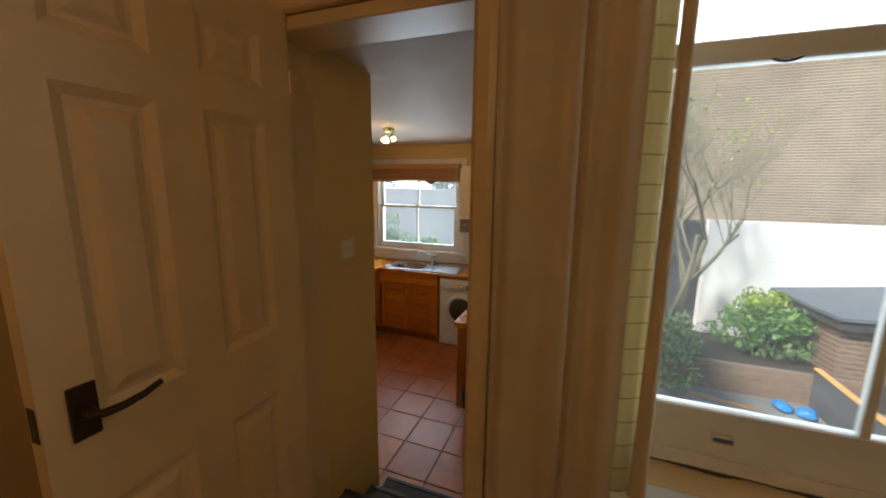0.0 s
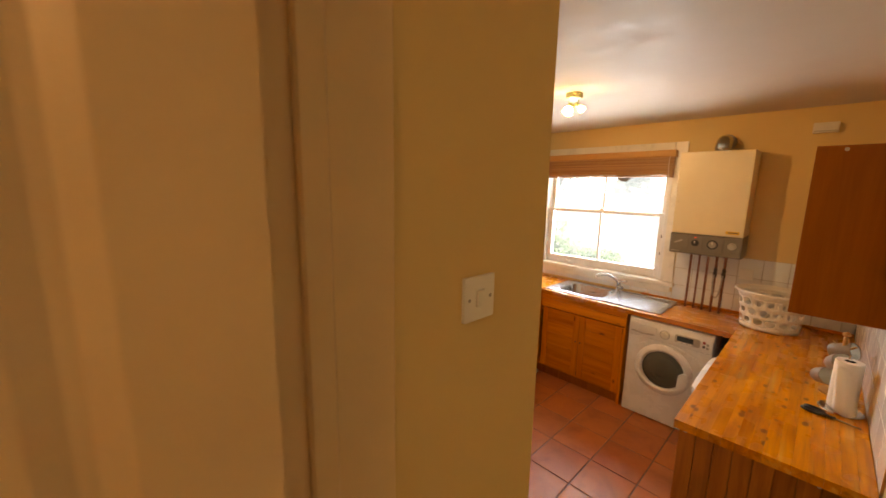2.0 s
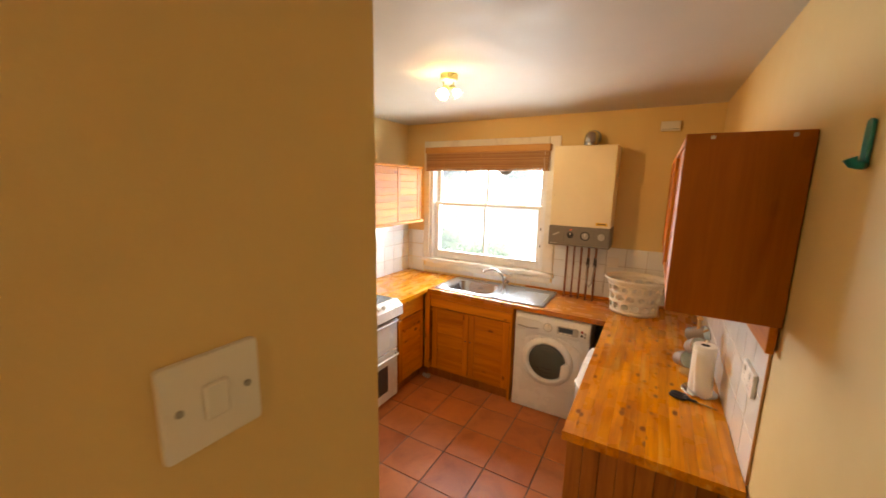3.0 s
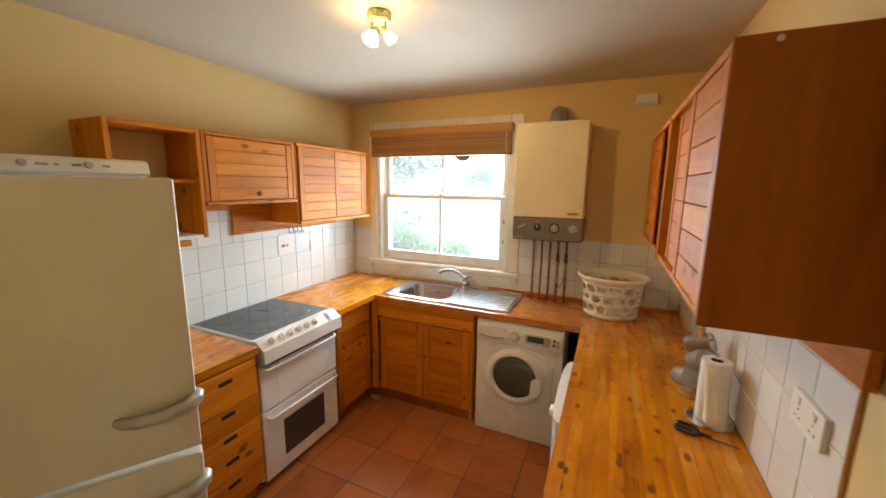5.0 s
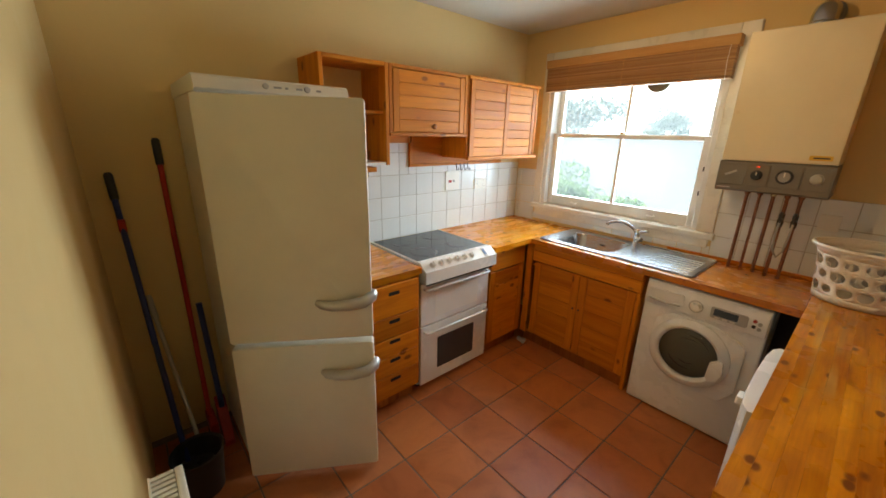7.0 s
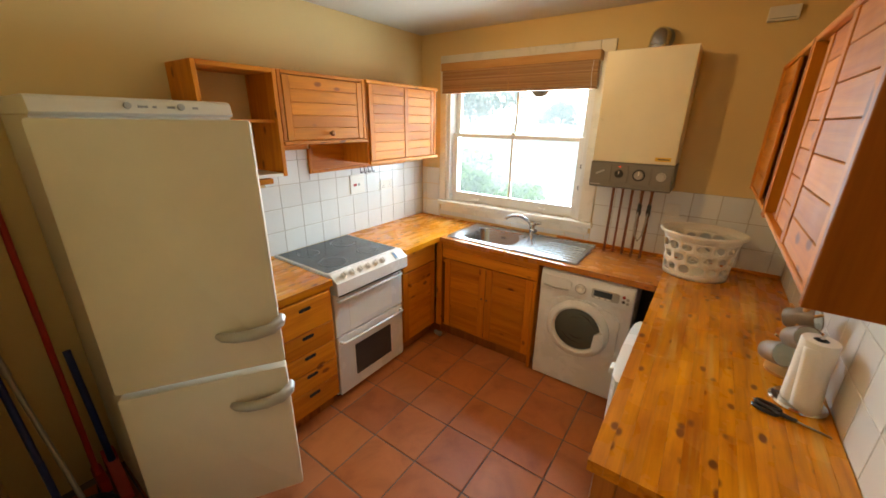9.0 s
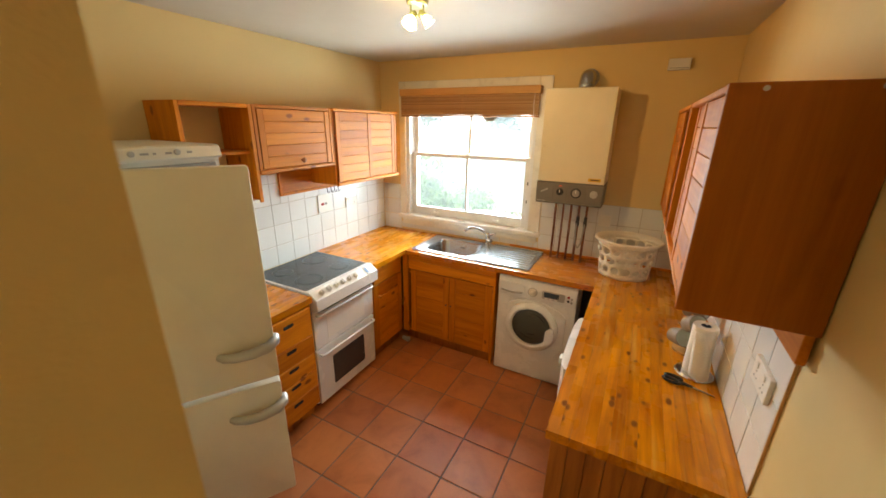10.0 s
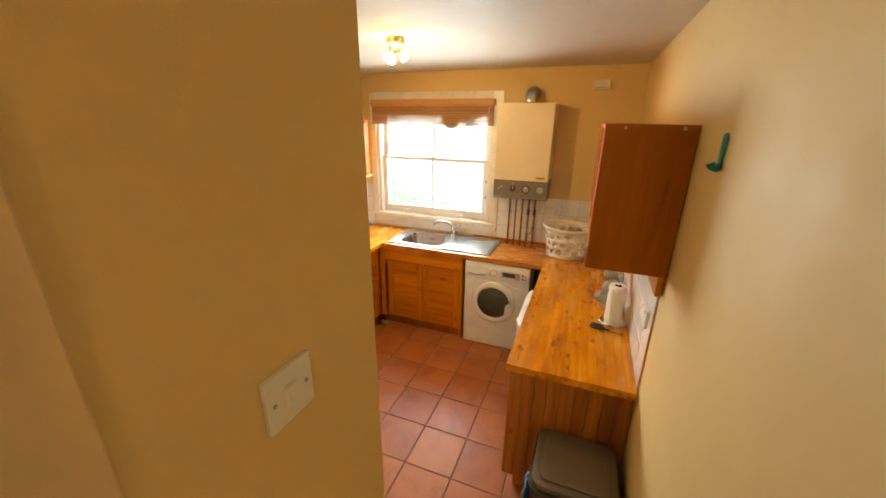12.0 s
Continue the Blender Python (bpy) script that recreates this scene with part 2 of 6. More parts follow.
def glass(name, tint=(0.95, 0.98, 0.98), rough=0.0, glare=0.0):
    """Clear panes; last value: share of a pale day-lit film imitating glare haze."""
    s = Mat(name)
    t = s.t
    t.nodes.remove(s.bsdf)
    out = t.nodes["Material Output"]
    clear, gloss, both, fres = (t.nodes.new(k) for k in ("ShaderNodeBsdfTransparent", "ShaderNodeBsdfGlossy", "ShaderNodeMixShader", "ShaderNodeFresnel"))
    clear.inputs[0].default_value = (*tint, 1)
    gloss.inputs["Roughness"].default_value = rough
    fres.inputs[0].default_value = 1.35
    s.link(fres.outputs[0], both.inputs[0])
    s.link(clear.outputs[0], both.inputs[1])
    s.link(gloss.outputs[0], both.inputs[2])
    if glare:
        film, veil = t.nodes.new("ShaderNodeBsdfTranslucent"), t.nodes.new("ShaderNodeMixShader")
        film.inputs[0].default_value = (0.85, 0.9, 0.9, 1)
        s.link(s.ramp(s.noise(s.own, 3.0, 4), [(0.3, (glare * 0.75,) * 3), (0.7, (glare * 1.15,) * 3)]), veil.inputs[0])
        s.link(both.outputs[0], veil.inputs[1])
        s.link(film.outputs[0], veil.inputs[2])
        s.link(veil.outputs[0], out.inputs["Surface"])
    else:
        s.link(both.outputs[0], out.inputs["Surface"])
    return s.m


def glow(name, c, strength):
    s = Mat(name)
    s.colour(c)
    s.bsdf.inputs["Emission Color"].default_value = (*c, 1)
    s.bsdf.inputs["Emission Strength"].default_value = strength
    return s.m


def plaster(name, c, stain=(0.6, 0.5, 0.36)):
    s = Mat(name)
    big = s.noise(s.own, 0.9, 3)
    roll = s.noise(s.own, 260.0, 2)
    mid = s.noise(s.own, 7.0, 4, 0.6)
    col = s.ramp(big, [(0.3, tuple(v * 0.93 for v in c)), (0.7, c)])
    col = s.mix(s.ramp(mid, [(0.60, (0, 0, 0)), (0.8, (0.16, 0.16, 0.16))]), col, stain)
    s.colour(col)
    s.rough(s.ramp(mid, [(0.3, (0.55,) * 3), (0.7, (0.72,) * 3)]))
    s.bump(s.mix(0.35, roll, mid), 0.25, 0.0015)
    return s.m


def terracotta():
    s = Mat("terracotta")
    cloud = s.noise(s.moved, 4.5, 4, 0.6, 0.6)
    speck = s.noise(s.moved, 45.0, 4, 0.7)
    tone = s.ramp(s.random, [(0.0, (0.41, 0.120, 0.038)), (0.35, (0.48, 0.150, 0.042)), (0.7, (0.54, 0.180, 0.052)), (1.0, (0.47, 0.170, 0.070))])
    col = s.mix(1.0, tone, s.ramp(cloud, [(0.25, (0.72, 0.66, 0.66)), (0.5, (1, 1, 1)), (0.75, (1.15, 1.2, 1.25))]), "MULTIPLY")
    col = s.mix(s.ramp(speck, [(0.62, (0, 0, 0)), (0.75, (0.25,) * 3)]), col, (0.22, 0.06, 0.03))
    s.colour(col)
    s.rough(s.ramp(cloud, [(0.3, (0.30,) * 3), (0.7, (0.46,) * 3)]))
    s.bump(s.mix(0.4, cloud, speck), 0.22, 0.003)
    return s.m


def glazed():
    s = Mat("glazed_tile")
    col = s.ramp(s.random, [(0.0, (0.73, 0.745, 0.73)), (1.0, (0.80, 0.815, 0.80))])
    smear = s.noise(s.moved, 9.0, 3)
    s.colour(s.mix(s.ramp(smear, [(0.55, (0, 0, 0)), (0.8, (0.12,) * 3)]), col, (0.66, 0.63, 0.56)))
    s.rough(s.ramp(smear, [(0.3, (0.10,) * 3), (0.7, (0.22,) * 3)]))
    s.bump(s.noise(s.moved, 14.0, 2), 0.12, 0.002)
    return s.m


def leafy(name, a, b):
    s = Mat(name)
    t = s.t.nodes.new("ShaderNodeNewGeometry")
    s.colour(s.ramp(t.outputs["Random Per Island"], [(0.0, a), (0.6, b), (1.0, tuple(min(1, x * 1.6) for x in b))]))
    s.rough(0.55)
    s.bsdf.inputs["Subsurface Weight"].default_value = 0.0
    return s.m


def brickwork(name, c1, c2, mortar, width=0.225, height=0.075):
    s = Mat(name)
    n = s.t.nodes.new("ShaderNodeTexBrick")
    rot = s.t.nodes.new("ShaderNodeMapping")
    rot.inputs["Rotation"].default_value = (radians(90), 0, 0)
    s.link(s.own, rot.inputs["Vector"])
    s.link(rot.outputs[0], n.inputs["Vector"])
    for k, v in (("Color1", c1), ("Color2", c2), ("Mortar", mortar)):
        n.inputs[k].default_value = (*v, 1)
    n.inputs["Scale"].default_value, n.inputs["Mortar Size"].default_value = 1.0, 0.012
    n.inputs["Brick Width"].default_value, n.inputs["Row Height"].default_value = width, height
    grime = s.noise(s.own, 0.7, 5, 0.65)
    s.colour(s.mix(1.0, n.outputs["Color"], s.ramp(grime, [(0.3, (0.7, 0.68, 0.66)), (0.7, (1.1, 1.1, 1.08))]), "MULTIPLY"))
    s.rough(0.85)
    s.bump(n.outputs["Fac"], -0.5, 0.01)
    return s.m


M_WALL = plaster("magnolia_paint", (0.775, 0.568, 0.25))
M_CEIL = plaster("ceiling_paint", (0.62, 0.56, 0.45), (0.62, 0.52, 0.38))
M_LAND = plaster("landing_paint", (0.785, 0.57, 0.285))
M_GLOSS = plain("white_gloss_paint", (0.80, 0.76, 0.66), 0.28, var=0.06, bump=0.08)
M_DOOR = plain("cream_door_paint", (0.78, 0.575, 0.315), 0.36, var=0.06, bump=0.12)
M_SASH = plain("white_sash_paint", (0.80, 0.80, 0.77), 0.35, var=0.07, bump=0.1)
M_PX, M_PY, M_PZ = (pine("pine_" + a, a) for a in "xyz")
M_TOPY = pine("pine_worktop_y", "y", (0.82, 0.325, 0.012), (0.43, 0.122, 0.005), 0.26, knots=1.1, coat=0.12, spec=0.35, knot_size=0.78, vary=0.45, worn=0.75)
M_TOPX = pine("pine_worktop_x", "x", (0.66, 0.235, 0.016), (0.38, 0.098, 0.006), 0.24, 0.0, knots=0.8, vary=0.6, coat=0.3, spec=0.5, knot_size=0.6)
M_END = pine("pine_end_panel", "z", (0.46, 0.165, 0.035), (0.25, 0.075, 0.014), 0.38, knots=0.6)
M_CUPEND = pine("veneer_end_panel", "z", (0.475, 0.149, 0.010), (0.345, 0.095, 0.006), 0.4, knots=0.25)
M_TILE = terracotta()
M_GROUT = plain("floor_grout", (0.20, 0.15, 0.12), 0.9, var=0.3, scale=12, bump=0.6)
M_GLAZE = glazed()
M_WGROUT = plain("wall_grout", (0.50, 0.46, 0.40), 0.85, var=0.15)
M_APPL = plain("white_enamel", (0.80, 0.80, 0.78), 0.25, var=0.04, bump=0.05, coat=0.2)
M_FRIDGE = plain("fridge_enamel", (0.74, 0.69, 0.57), 0.35, var=0.04, bump=0.12)
M_GREY = plain("grey_plastic", (0.34, 0.33, 0.30), 0.45, var=0.08)
M_SILVER = plain("silver_plastic", (0.46, 0.45, 0.42), 0.34, 0.35, var=0.06)
M_DARK = plain("black_plastic", (0.025, 0.025, 0.027), 0.4, var=0.2)
# flat black for the shade inside gaps, slots and holes
M_GAPSHADE = plain("gap_shade_black", (0.012, 0.011, 0.010), 0.9, var=0.2)
M_STEEL = metal("brushed_steel", (0.50, 0.535, 0.58), 0.21)
M_CHROME = metal("chrome", (0.80, 0.80, 0.80), 0.07)
M_HOB = plain("hob_glass", (0.035, 0.04, 0.045), 0.10, var=0.15, bump=0.02)
M_OVENGLASS = plain("oven_glass", (0.06, 0.055, 0.055), 0.12, var=0.1, bump=0.02)
M_COPPER = plain("copper_pipe", (0.26, 0.105, 0.055), 0.42, 0.85, var=0.3, scale=30)
M_BOILER = plain("cream_boiler_enamel", (0.80, 0.72, 0.50), 0.32, var=0.04, bump=0.08)
M_PANEL = plain("boiler_grey", (0.19, 0.175, 0.145), 0.45, var=0.08)
M_YELLOW = plain("yellow_label", (0.75, 0.48, 0.05), 0.5)
M_RED = plain("red_handle", (0.42, 0.02, 0.012), 0.4)
M_BLUE = plain("navy_handle", (0.015, 0.03, 0.16), 0.4)
M_BLUEBAG = plain("blue_polythene", (0.03, 0.22, 0.55), 0.3, var=0.3, scale=20)
M_TEAL = plain("teal_plastic", (0.0, 0.23, 0.25), 0.35)
M_WHITE = plain("white_plastic", (0.80, 0.78, 0.72), 0.38, var=0.04)
M_BASKET = plain("basket_plastic", (0.86, 0.83, 0.74), 0.4, var=0.05)
M_PAPER = plain("kitchen_paper", (0.86, 0.83, 0.76), 0.9, var=0.05, fine=160, bump=0.6, depth=0.002)
M_MUG = plain("grey_stoneware", (0.27, 0.215, 0.165), 0.35, var=0.1)
M_MUGIN = plain("pale_glaze", (0.52, 0.56, 0.47), 0.25, var=0.06)
M_BLIND = pine("blind_slat", "x", (0.46, 0.26, 0.12), (0.34, 0.175, 0.075), 0.5, knots=0.0)
M_PELMET = pine("blind_pelmet", "x", (0.66, 0.38, 0.14), (0.52, 0.27, 0.09), 0.45, knots=0.0)
M_BIN = plain("bin_plastic", (0.055, 0.048, 0.042), 0.45, var=0.15)
M_LID = plain("bin_lid", (0.13, 0.11, 0.09), 0.4, var=0.12)
M_CARPET = plain("stair_carpet", (0.12, 0.12, 0.135), 0.95, var=0.3, scale=30, fine=400, bump=1.0, depth=0.004)
M_NOSE = plain("dark_nosing", (0.05, 0.045, 0.045), 0.6, var=0.25)
M_BRONZE = plain("dark_bronze", (0.075, 0.05, 0.03), 0.35, 0.8, var=0.25)
M_CURTAIN = plain("curtain_cloth", (0.64, 0.51, 0.33), 0.9, var=0.08, fine=350, bump=0.5)
# pale film in the panes imitates glare over the outdoor view
M_GLASS = glass("window_glass", glare=0.024)
M_DRUM = glass("drum_glass", (0.8, 0.82, 0.8), 0.02)
M_BULB = glow("bulb_glow", (1.0, 0.75, 0.40), 14.0)
M_DIM = glow("bulb_glow_side", (1.0, 0.66, 0.28), 2.6)
M_BRASS = plain("pale_brass", (0.62, 0.55, 0.33), 0.25, 0.9, var=0.1)
M_GREEN = plain("green_brass_rose", (0.42, 0.45, 0.24), 0.3, 0.7, var=0.1)
M_LED = glow("red_indicator", (1.0, 0.08, 0.03), 0.3)
M_LCD = plain("display", (0.05, 0.07, 0.09), 0.2)
M_BLUELCD = plain("blue_display", (0.10, 0.20, 0.38), 0.25)

# ---- the setting ----
XL, XR, YB, YF, ZC = -1.70, 1.092, 4.73, 1.70, 2.495  # kitchen: side walls, back and front wall, ceiling
PX, LZ, LY = 0.395, 0.51, 1.085  # passage wall, landing floor, landing wall


def wall(name, boxes, material, label):
    bm = bmesh.new()
    for b in boxes:
        box(*b, bm=bm)
    return solid(name, bm, material, label, "wall", "structure")


WX0, WX1, WZ0, WZ1 = -1.42, -0.14, 1.07, 2.25  # kitchen window opening
wall("wall_left", [(XL - 0.25, YF, -0.2, XL, YB, ZC)], M_WALL, "cream painted plaster kitchen side wall")
wall("wall_right", [(XR, 1.27, -0.2, XR + 0.25, YB, ZC)], M_WALL, "cream painted plaster wall beside the passage")
wall("wall_back", [(XL - 0.25, YB, -0.2, WX0, YB + 0.26, ZC), (WX1, YB, -0.2, XR + 0.25, YB + 0.26, ZC),
                   (WX0, YB, -0.2, WX1, YB + 0.26, WZ0), (WX0, YB, WZ1, WX1, YB + 0.26, ZC)], M_WALL, "cream painted plaster wall with the sash window")
wall("wall_front", [(XL - 0.25, LY + 0.005, -0.2, PX, YF, 3.2)], M_WALL, "cream painted plaster passage wall with light switch")
wall("wall_lintel", [(PX, LY + 0.005, 2.50, XR + 0.25, 1.27, 3.2)], M_WALL, "painted plaster above the kitchen doorway")
LX0, LX1, LZ0, LZ1 = 1.42, 2.73, 1.20, 2.95  # landing window opening
wall("wall_landing", [(1.145, LY + 0.005, 0.0, LX0, LY + 0.27, 3.2), (LX1, LY + 0.005, 0.0, 3.3, LY + 0.27, 3.2),
                      (LX0, LY + 0.005, 0.0, LX1, LY + 0.27, LZ0), (LX0, LY + 0.005, LZ1, LX1, LY + 0.27, 3.2)], M_LAND, "painted plaster landing wall with a sash window")
wall("wall_landing_side", [(-0.85, -1.8, 0.0, -0.6, LY, 3.2)], M_LAND, "painted plaster landing side wall")
wall("wall_landing_far", [(3.05, -1.8, 0.0, 3.3, LY, 3.2)], M_LAND, "painted plaster landing end wall")
wall("wall_landing_back", [(-0.85, -2.05, 0.0, 3.3, -1.8, 3.2)], M_LAND, "painted plaster landing back wall")
solid("ceiling", box(XL - 0.25, 1.27, ZC, XR + 0.25, YB + 0.26, ZC + 0.2), M_CEIL, "white painted kitchen ceiling", "ceiling", "structure")
solid("ceiling_landing", box(-0.85, -2.05, 3.2, 3.3, 1.36, 3.35), M_CEIL, "white painted landing ceiling", "ceiling", "structure")
solid("floor_landing", box(-0.85, -2.05, 0.30, 3.3, LY + 0.004, LZ), M_CARPET, "dark grey carpeted landing floor", "floor", "structure")

# three steps down into the kitchen
for k, (y0, y1, z, x0, x1) in enumerate(((LY + 0.0042, 1.39, LZ, PX + 0.002, XR - 0.002), (LY + 0.006, 1.62, 0.34, PX + 0.002, XR - 0.002), (1.625, 1.87, 0.17, 0.36, XR - 0.002))):
    st = thing("step", "dark grey carpeted step down to the kitchen", "step", ((x0 + x1) / 2, y1, 0), "steps to the kitchen", "structure")
    part("tread", box(x0, y1 - 0.25 if k else y0, z - 0.17, x1, y1 - 0.022, z, 0.004), M_CARPET, st)
    part("nosing", box(x0, y1 - 0.03, z - 0.035, x1, y1, z + 0.004, 0.008, 2), M_NOSE, st, "dark worn nosing")
    part("riser", box(x0, y1 - 0.02, z - 0.17, x1, y1 - 0.012, z - 0.03), M_CARPET, st)

# ---- doorway and the open panelled door ----
trim = thing("door_frame", "cream painted wooden door lining and architrave", "door frame", (0.74, 1.1, LZ), "", "structure")
part("hinge_jamb", box(PX - 0.02, 1.075, LZ, PX + 0.010, 1.268, 2.50, 0.003), M_DOOR, trim)
part("door_stop", box(PX + 0.009, 1.125, LZ, PX + 0.022, 1.165, 2.50, 0.004), M_DOOR, trim)
part("latch_jamb", box(XR + 0.003, 1.075, LZ, 1.142, 1.262, 2.50, 0.004), M_GLOSS, trim, "white gloss jamb")
part("head", box(PX + 0.024, 1.075, 2.455, XR + 0.001, 1.262, 2.498, 0.004), M_DOOR, trim)
for x0, x1 in ((1.094, 1.160),):
    part("architrave", prism([(x0, 1.062), (x0 + 0.012, 1.052), (x1 - 0.02, 1.046), (x1, 1.05), (x1, 1.082), (x0, 1.082)], "z", LZ, 2.57), M_DOOR, trim)
part("architrave", box(PX - 0.03, 1.05, 2.50, 1.094, 1.082, 2.57, 0.006), M_DOOR, trim)


def panel_face(bm, u0, v0, u1, v1, x, depth=0.012, lip=0.022):
    """A sunk panel with a raised field, on the face at x, as ring over ring."""
    steps = [(0.0, 0.0), (lip, -depth), (lip + 0.012, -depth), (lip + 0.034, -0.003)]
    rings = []
    for inset, dx in steps:
        rings.append([bm.verts.new((x + dx, u, v)) for u, v in ((u0 + inset, v0 + inset), (u1 - inset, v0 + inset), (u1 - inset, v1 - inset), (u0 + inset, v1 - inset))])
    for a, b in zip(rings, rings[1:]):
        for k in range(4):
            bm.faces.new((a[k], a[(k + 1) % 4], b[(k + 1) % 4], b[k]))
    bm.faces.new(rings[-1])


DX, DY0, DY1 = 0.484, 0.385, 1.066
door = thing("door_1", "open cream six-panel wooden door with dark bronze lever", "door", (0.464, 1.06, LZ), "", "structure")
us = (DY0, 0.475, 0.655, 0.765, 0.955, DY1)
vs = (0.52, 0.72, 1.305, 1.51, 2.165, 2.255, 2.405, 2.50)
bm = bmesh.new()
for i in range(5):
    for j in range(7):
        if i in (1, 3) and j in (1, 3, 5):
            panel_face(bm, us[i], vs[j], us[i + 1], vs[j + 1], DX)
        else:
            bm.faces.new([bm.verts.new((DX, u, v)) for u, v in ((us[i], vs[j]), (us[i + 1], vs[j]), (us[i + 1], vs[j + 1]), (us[i], vs[j + 1]))])
bmesh.ops.remove_doubles(bm, verts=bm.verts, dist=0.0005)
x1 = DX - 0.042
back = [bm.verts.new(p) for p in ((x1, us[0], vs[0]), (x1, us[-1], vs[0]), (x1, us[-1], vs[-1]), (x1, us[0], vs[-1]))]
bm.faces.new(back)
for pick in (lambda v: abs(v.co.y - us[0]) < 1e-4, lambda v: abs(v.co.y - us[-1]) < 1e-4, lambda v: abs(v.co.z - vs[0]) < 1e-4, lambda v: abs(v.co.z - vs[-1]) < 1e-4):
    edge = [v for v in bm.verts if pick(v)]
    bmesh.ops.convex_hull(bm, input=edge, use_existing_faces=True)
part("leaf", bm, M_DOOR, door)
part("backplate", box(DX + 0.001, 0.425, 1.475, DX + 0.007, 0.472, 1.59, 0.002), M_BRONZE, door, "dark bronze square backplate")
lever = tube([(DX + 0.006, 0.45, 1.535), (DX + 0.045, 0.45, 1.535), (DX + 0.052, 0.458, 1.535), (DX + 0.054, 0.49, 1.534), (DX + 0.054, 0.53, 1.538), (DX + 0.052, 0.565, 1.548)], [0.010, 0.009, 0.0085, 0.008, 0.0075, 0.0065], 12)
part("lever", lever, M_BRONZE, door, "dark bronze curved lever", True)
part("latch_plate", box(DX - 0.033, DY0 - 0.002, 1.50, DX - 0.009, DY0 + 0.001, 1.57), M_BRONZE, door)
for z in (0.75, 2.3):
    part("hinge", tube([(DX + 0.001, DY1 + 0.004, z - 0.035), (DX + 0.001, DY1 + 0.004, z + 0.035)], 0.004, 10), M_DOOR, door)


def switch_plate(name, label, centre, w, h, face):
    """A square moulded plate with a rocker and two screws; face: the way it looks, +x, -x or -y."""
    c = Vector(centre)
    turn = Matrix.Translation(c) @ {"+x": pose(0, 0, 0, 0, 0, 90), "-x": pose(0, 0, 0, 0, 0, -90), "-y": Matrix()}[face].to_4x4()
    t = thing(name, label, "switch", c)
    def put(n, bm, m, parent, smooth=False):
        bmesh.ops.transform(bm, matrix=turn, verts=bm.verts)
        return part(n, bm, m, parent, "", smooth)
    plate = put("plate", prism(round_outline(-w / 2, -h / 2, w / 2, h / 2, 0.004, 3), "y", 0.0, -0.008, 0.002), M_WHITE, t)
    return t, put, plate


sw, put, plate = switch_plate("light_switch", "white square plastic single light switch on the wall", (PX, 1.467, 1.692), 0.086, 0.086, "+x")
put("rocker", box(-0.011, -0.013, -0.017, 0.011, -0.007, 0.017, 0.002), M_WHITE, sw)
for x in (-0.03, 0.03):
    put("screw", prism(ring_outline(x, 0.0, 0.0035, 10), "y", -0.0075, -0.0092), M_GREY, sw)

# ---- sash windows ----


def sash(win, name, x0, x1, z0, z1, y, rail, stile=0.05, bottom=None, bars=1):
    s = part(name, box(x0, y, z0, x0 + stile, y + 0.04, z1, 0.004), M_SASH, win)
    part("stile", box(x1 - stile, y, z0, x1, y + 0.04, z1, 0.004), M_SASH, s)
    b = bottom or rail
    part("bottom_rail", box(x0 + stile - 0.002, y + 0.001, z0, x1 - stile + 0.002, y + 0.039, z0 + b, 0.004), M_SASH, s)
    part("top_rail", box(x0 + stile - 0.002, y + 0.001, z1 - rail, x1 - stile + 0.002, y + 0.039, z1, 0.004), M_SASH, s)
    gx0, gx1, gz0, gz1 = x0 + stile, x1 - stile, z0 + b, z1 - rail
    step = (gx1 - gx0) / (bars + 1)
    for k in range(bars):
        x = gx0 + step * (k + 1)
        part("glazing_bar", prism([(x - 0.011, y + 0.006), (x + 0.011, y + 0.006), (x + 0.007, y + 0.032), (x - 0.007, y + 0.032)], "z", gz0 - 0.001, gz1 + 0.001), M_SASH, s)
    for k in range(bars + 1):
        g = part("pane", box(gx0 + step * k - 0.004, y + 0.018, gz0 - 0.004, gx0 + step * (k + 1) + 0.004, y + 0.022, gz1 + 0.004), M_GLASS, s)
        g.visible_shadow = False
    return s


win = thing("window_1", "white painted timber sash window above the sink", "window", (-0.78, 4.75, WZ0), "", "structure")
for x0, x1 in ((-1.475, WX0 + 0.012), (WX1 - 0.012, -0.055)):
    part("architrave", box(x0, YB - 0.022, 1.075, x1, YB - 0.002, 2.315, 0.006, 2), M_GLOSS, win)
part("architrave", box(WX0 + 0.013, YB - 0.021, 2.245, WX1 - 0.013, YB - 0.002, 2.314, 0.006, 2), M_GLOSS, win)
part("box_frame", box(WX0 + 0.001, YB - 0.002, 1.075, WX0 + 0.045, YB + 0.20, 2.243, 0.003), M_SASH, win)
part("box_frame", box(WX1 - 0.045, YB - 0.002, 1.075, WX1 - 0.001, YB + 0.20, 2.243, 0.003), M_SASH, win)
part("frame_head", box(WX0 + 0.046, YB, 2.20, WX1 - 0.046, YB + 0.20, 2.247, 0.003), M_SASH, win)
part("sill", box(-1.49, YB - 0.042, 1.030, -0.04, YB + 0.24, 1.072, 0.010, 3), M_GLOSS, win, "white painted window board")
part("sill_mould", box(-1.46, YB - 0.014, 0.968, -0.07, YB - 0.002, 1.029, 0.005, 2), M_GLOSS, win)
low = sash(win, "lower_sash", WX0 + 0.047, WX1 - 0.047, 1.074, 1.685, YB + 0.045, 0.032, 0.048, 0.085)
up = sash(win, "upper_sash", WX0 + 0.047, WX1 - 0.047, 1.653, 2.198, YB + 0.092, 0.034, 0.045)
for x in (-1.10, -0.47):
    part("sash_lift", tube([(x - 0.022, YB + 0.046, 1.112), (x - 0.018, YB + 0.026, 1.108), (x + 0.018, YB + 0.026, 1.108), (x + 0.022, YB + 0.046, 1.112)], 0.008, 8), M_SASH, low, "", True)
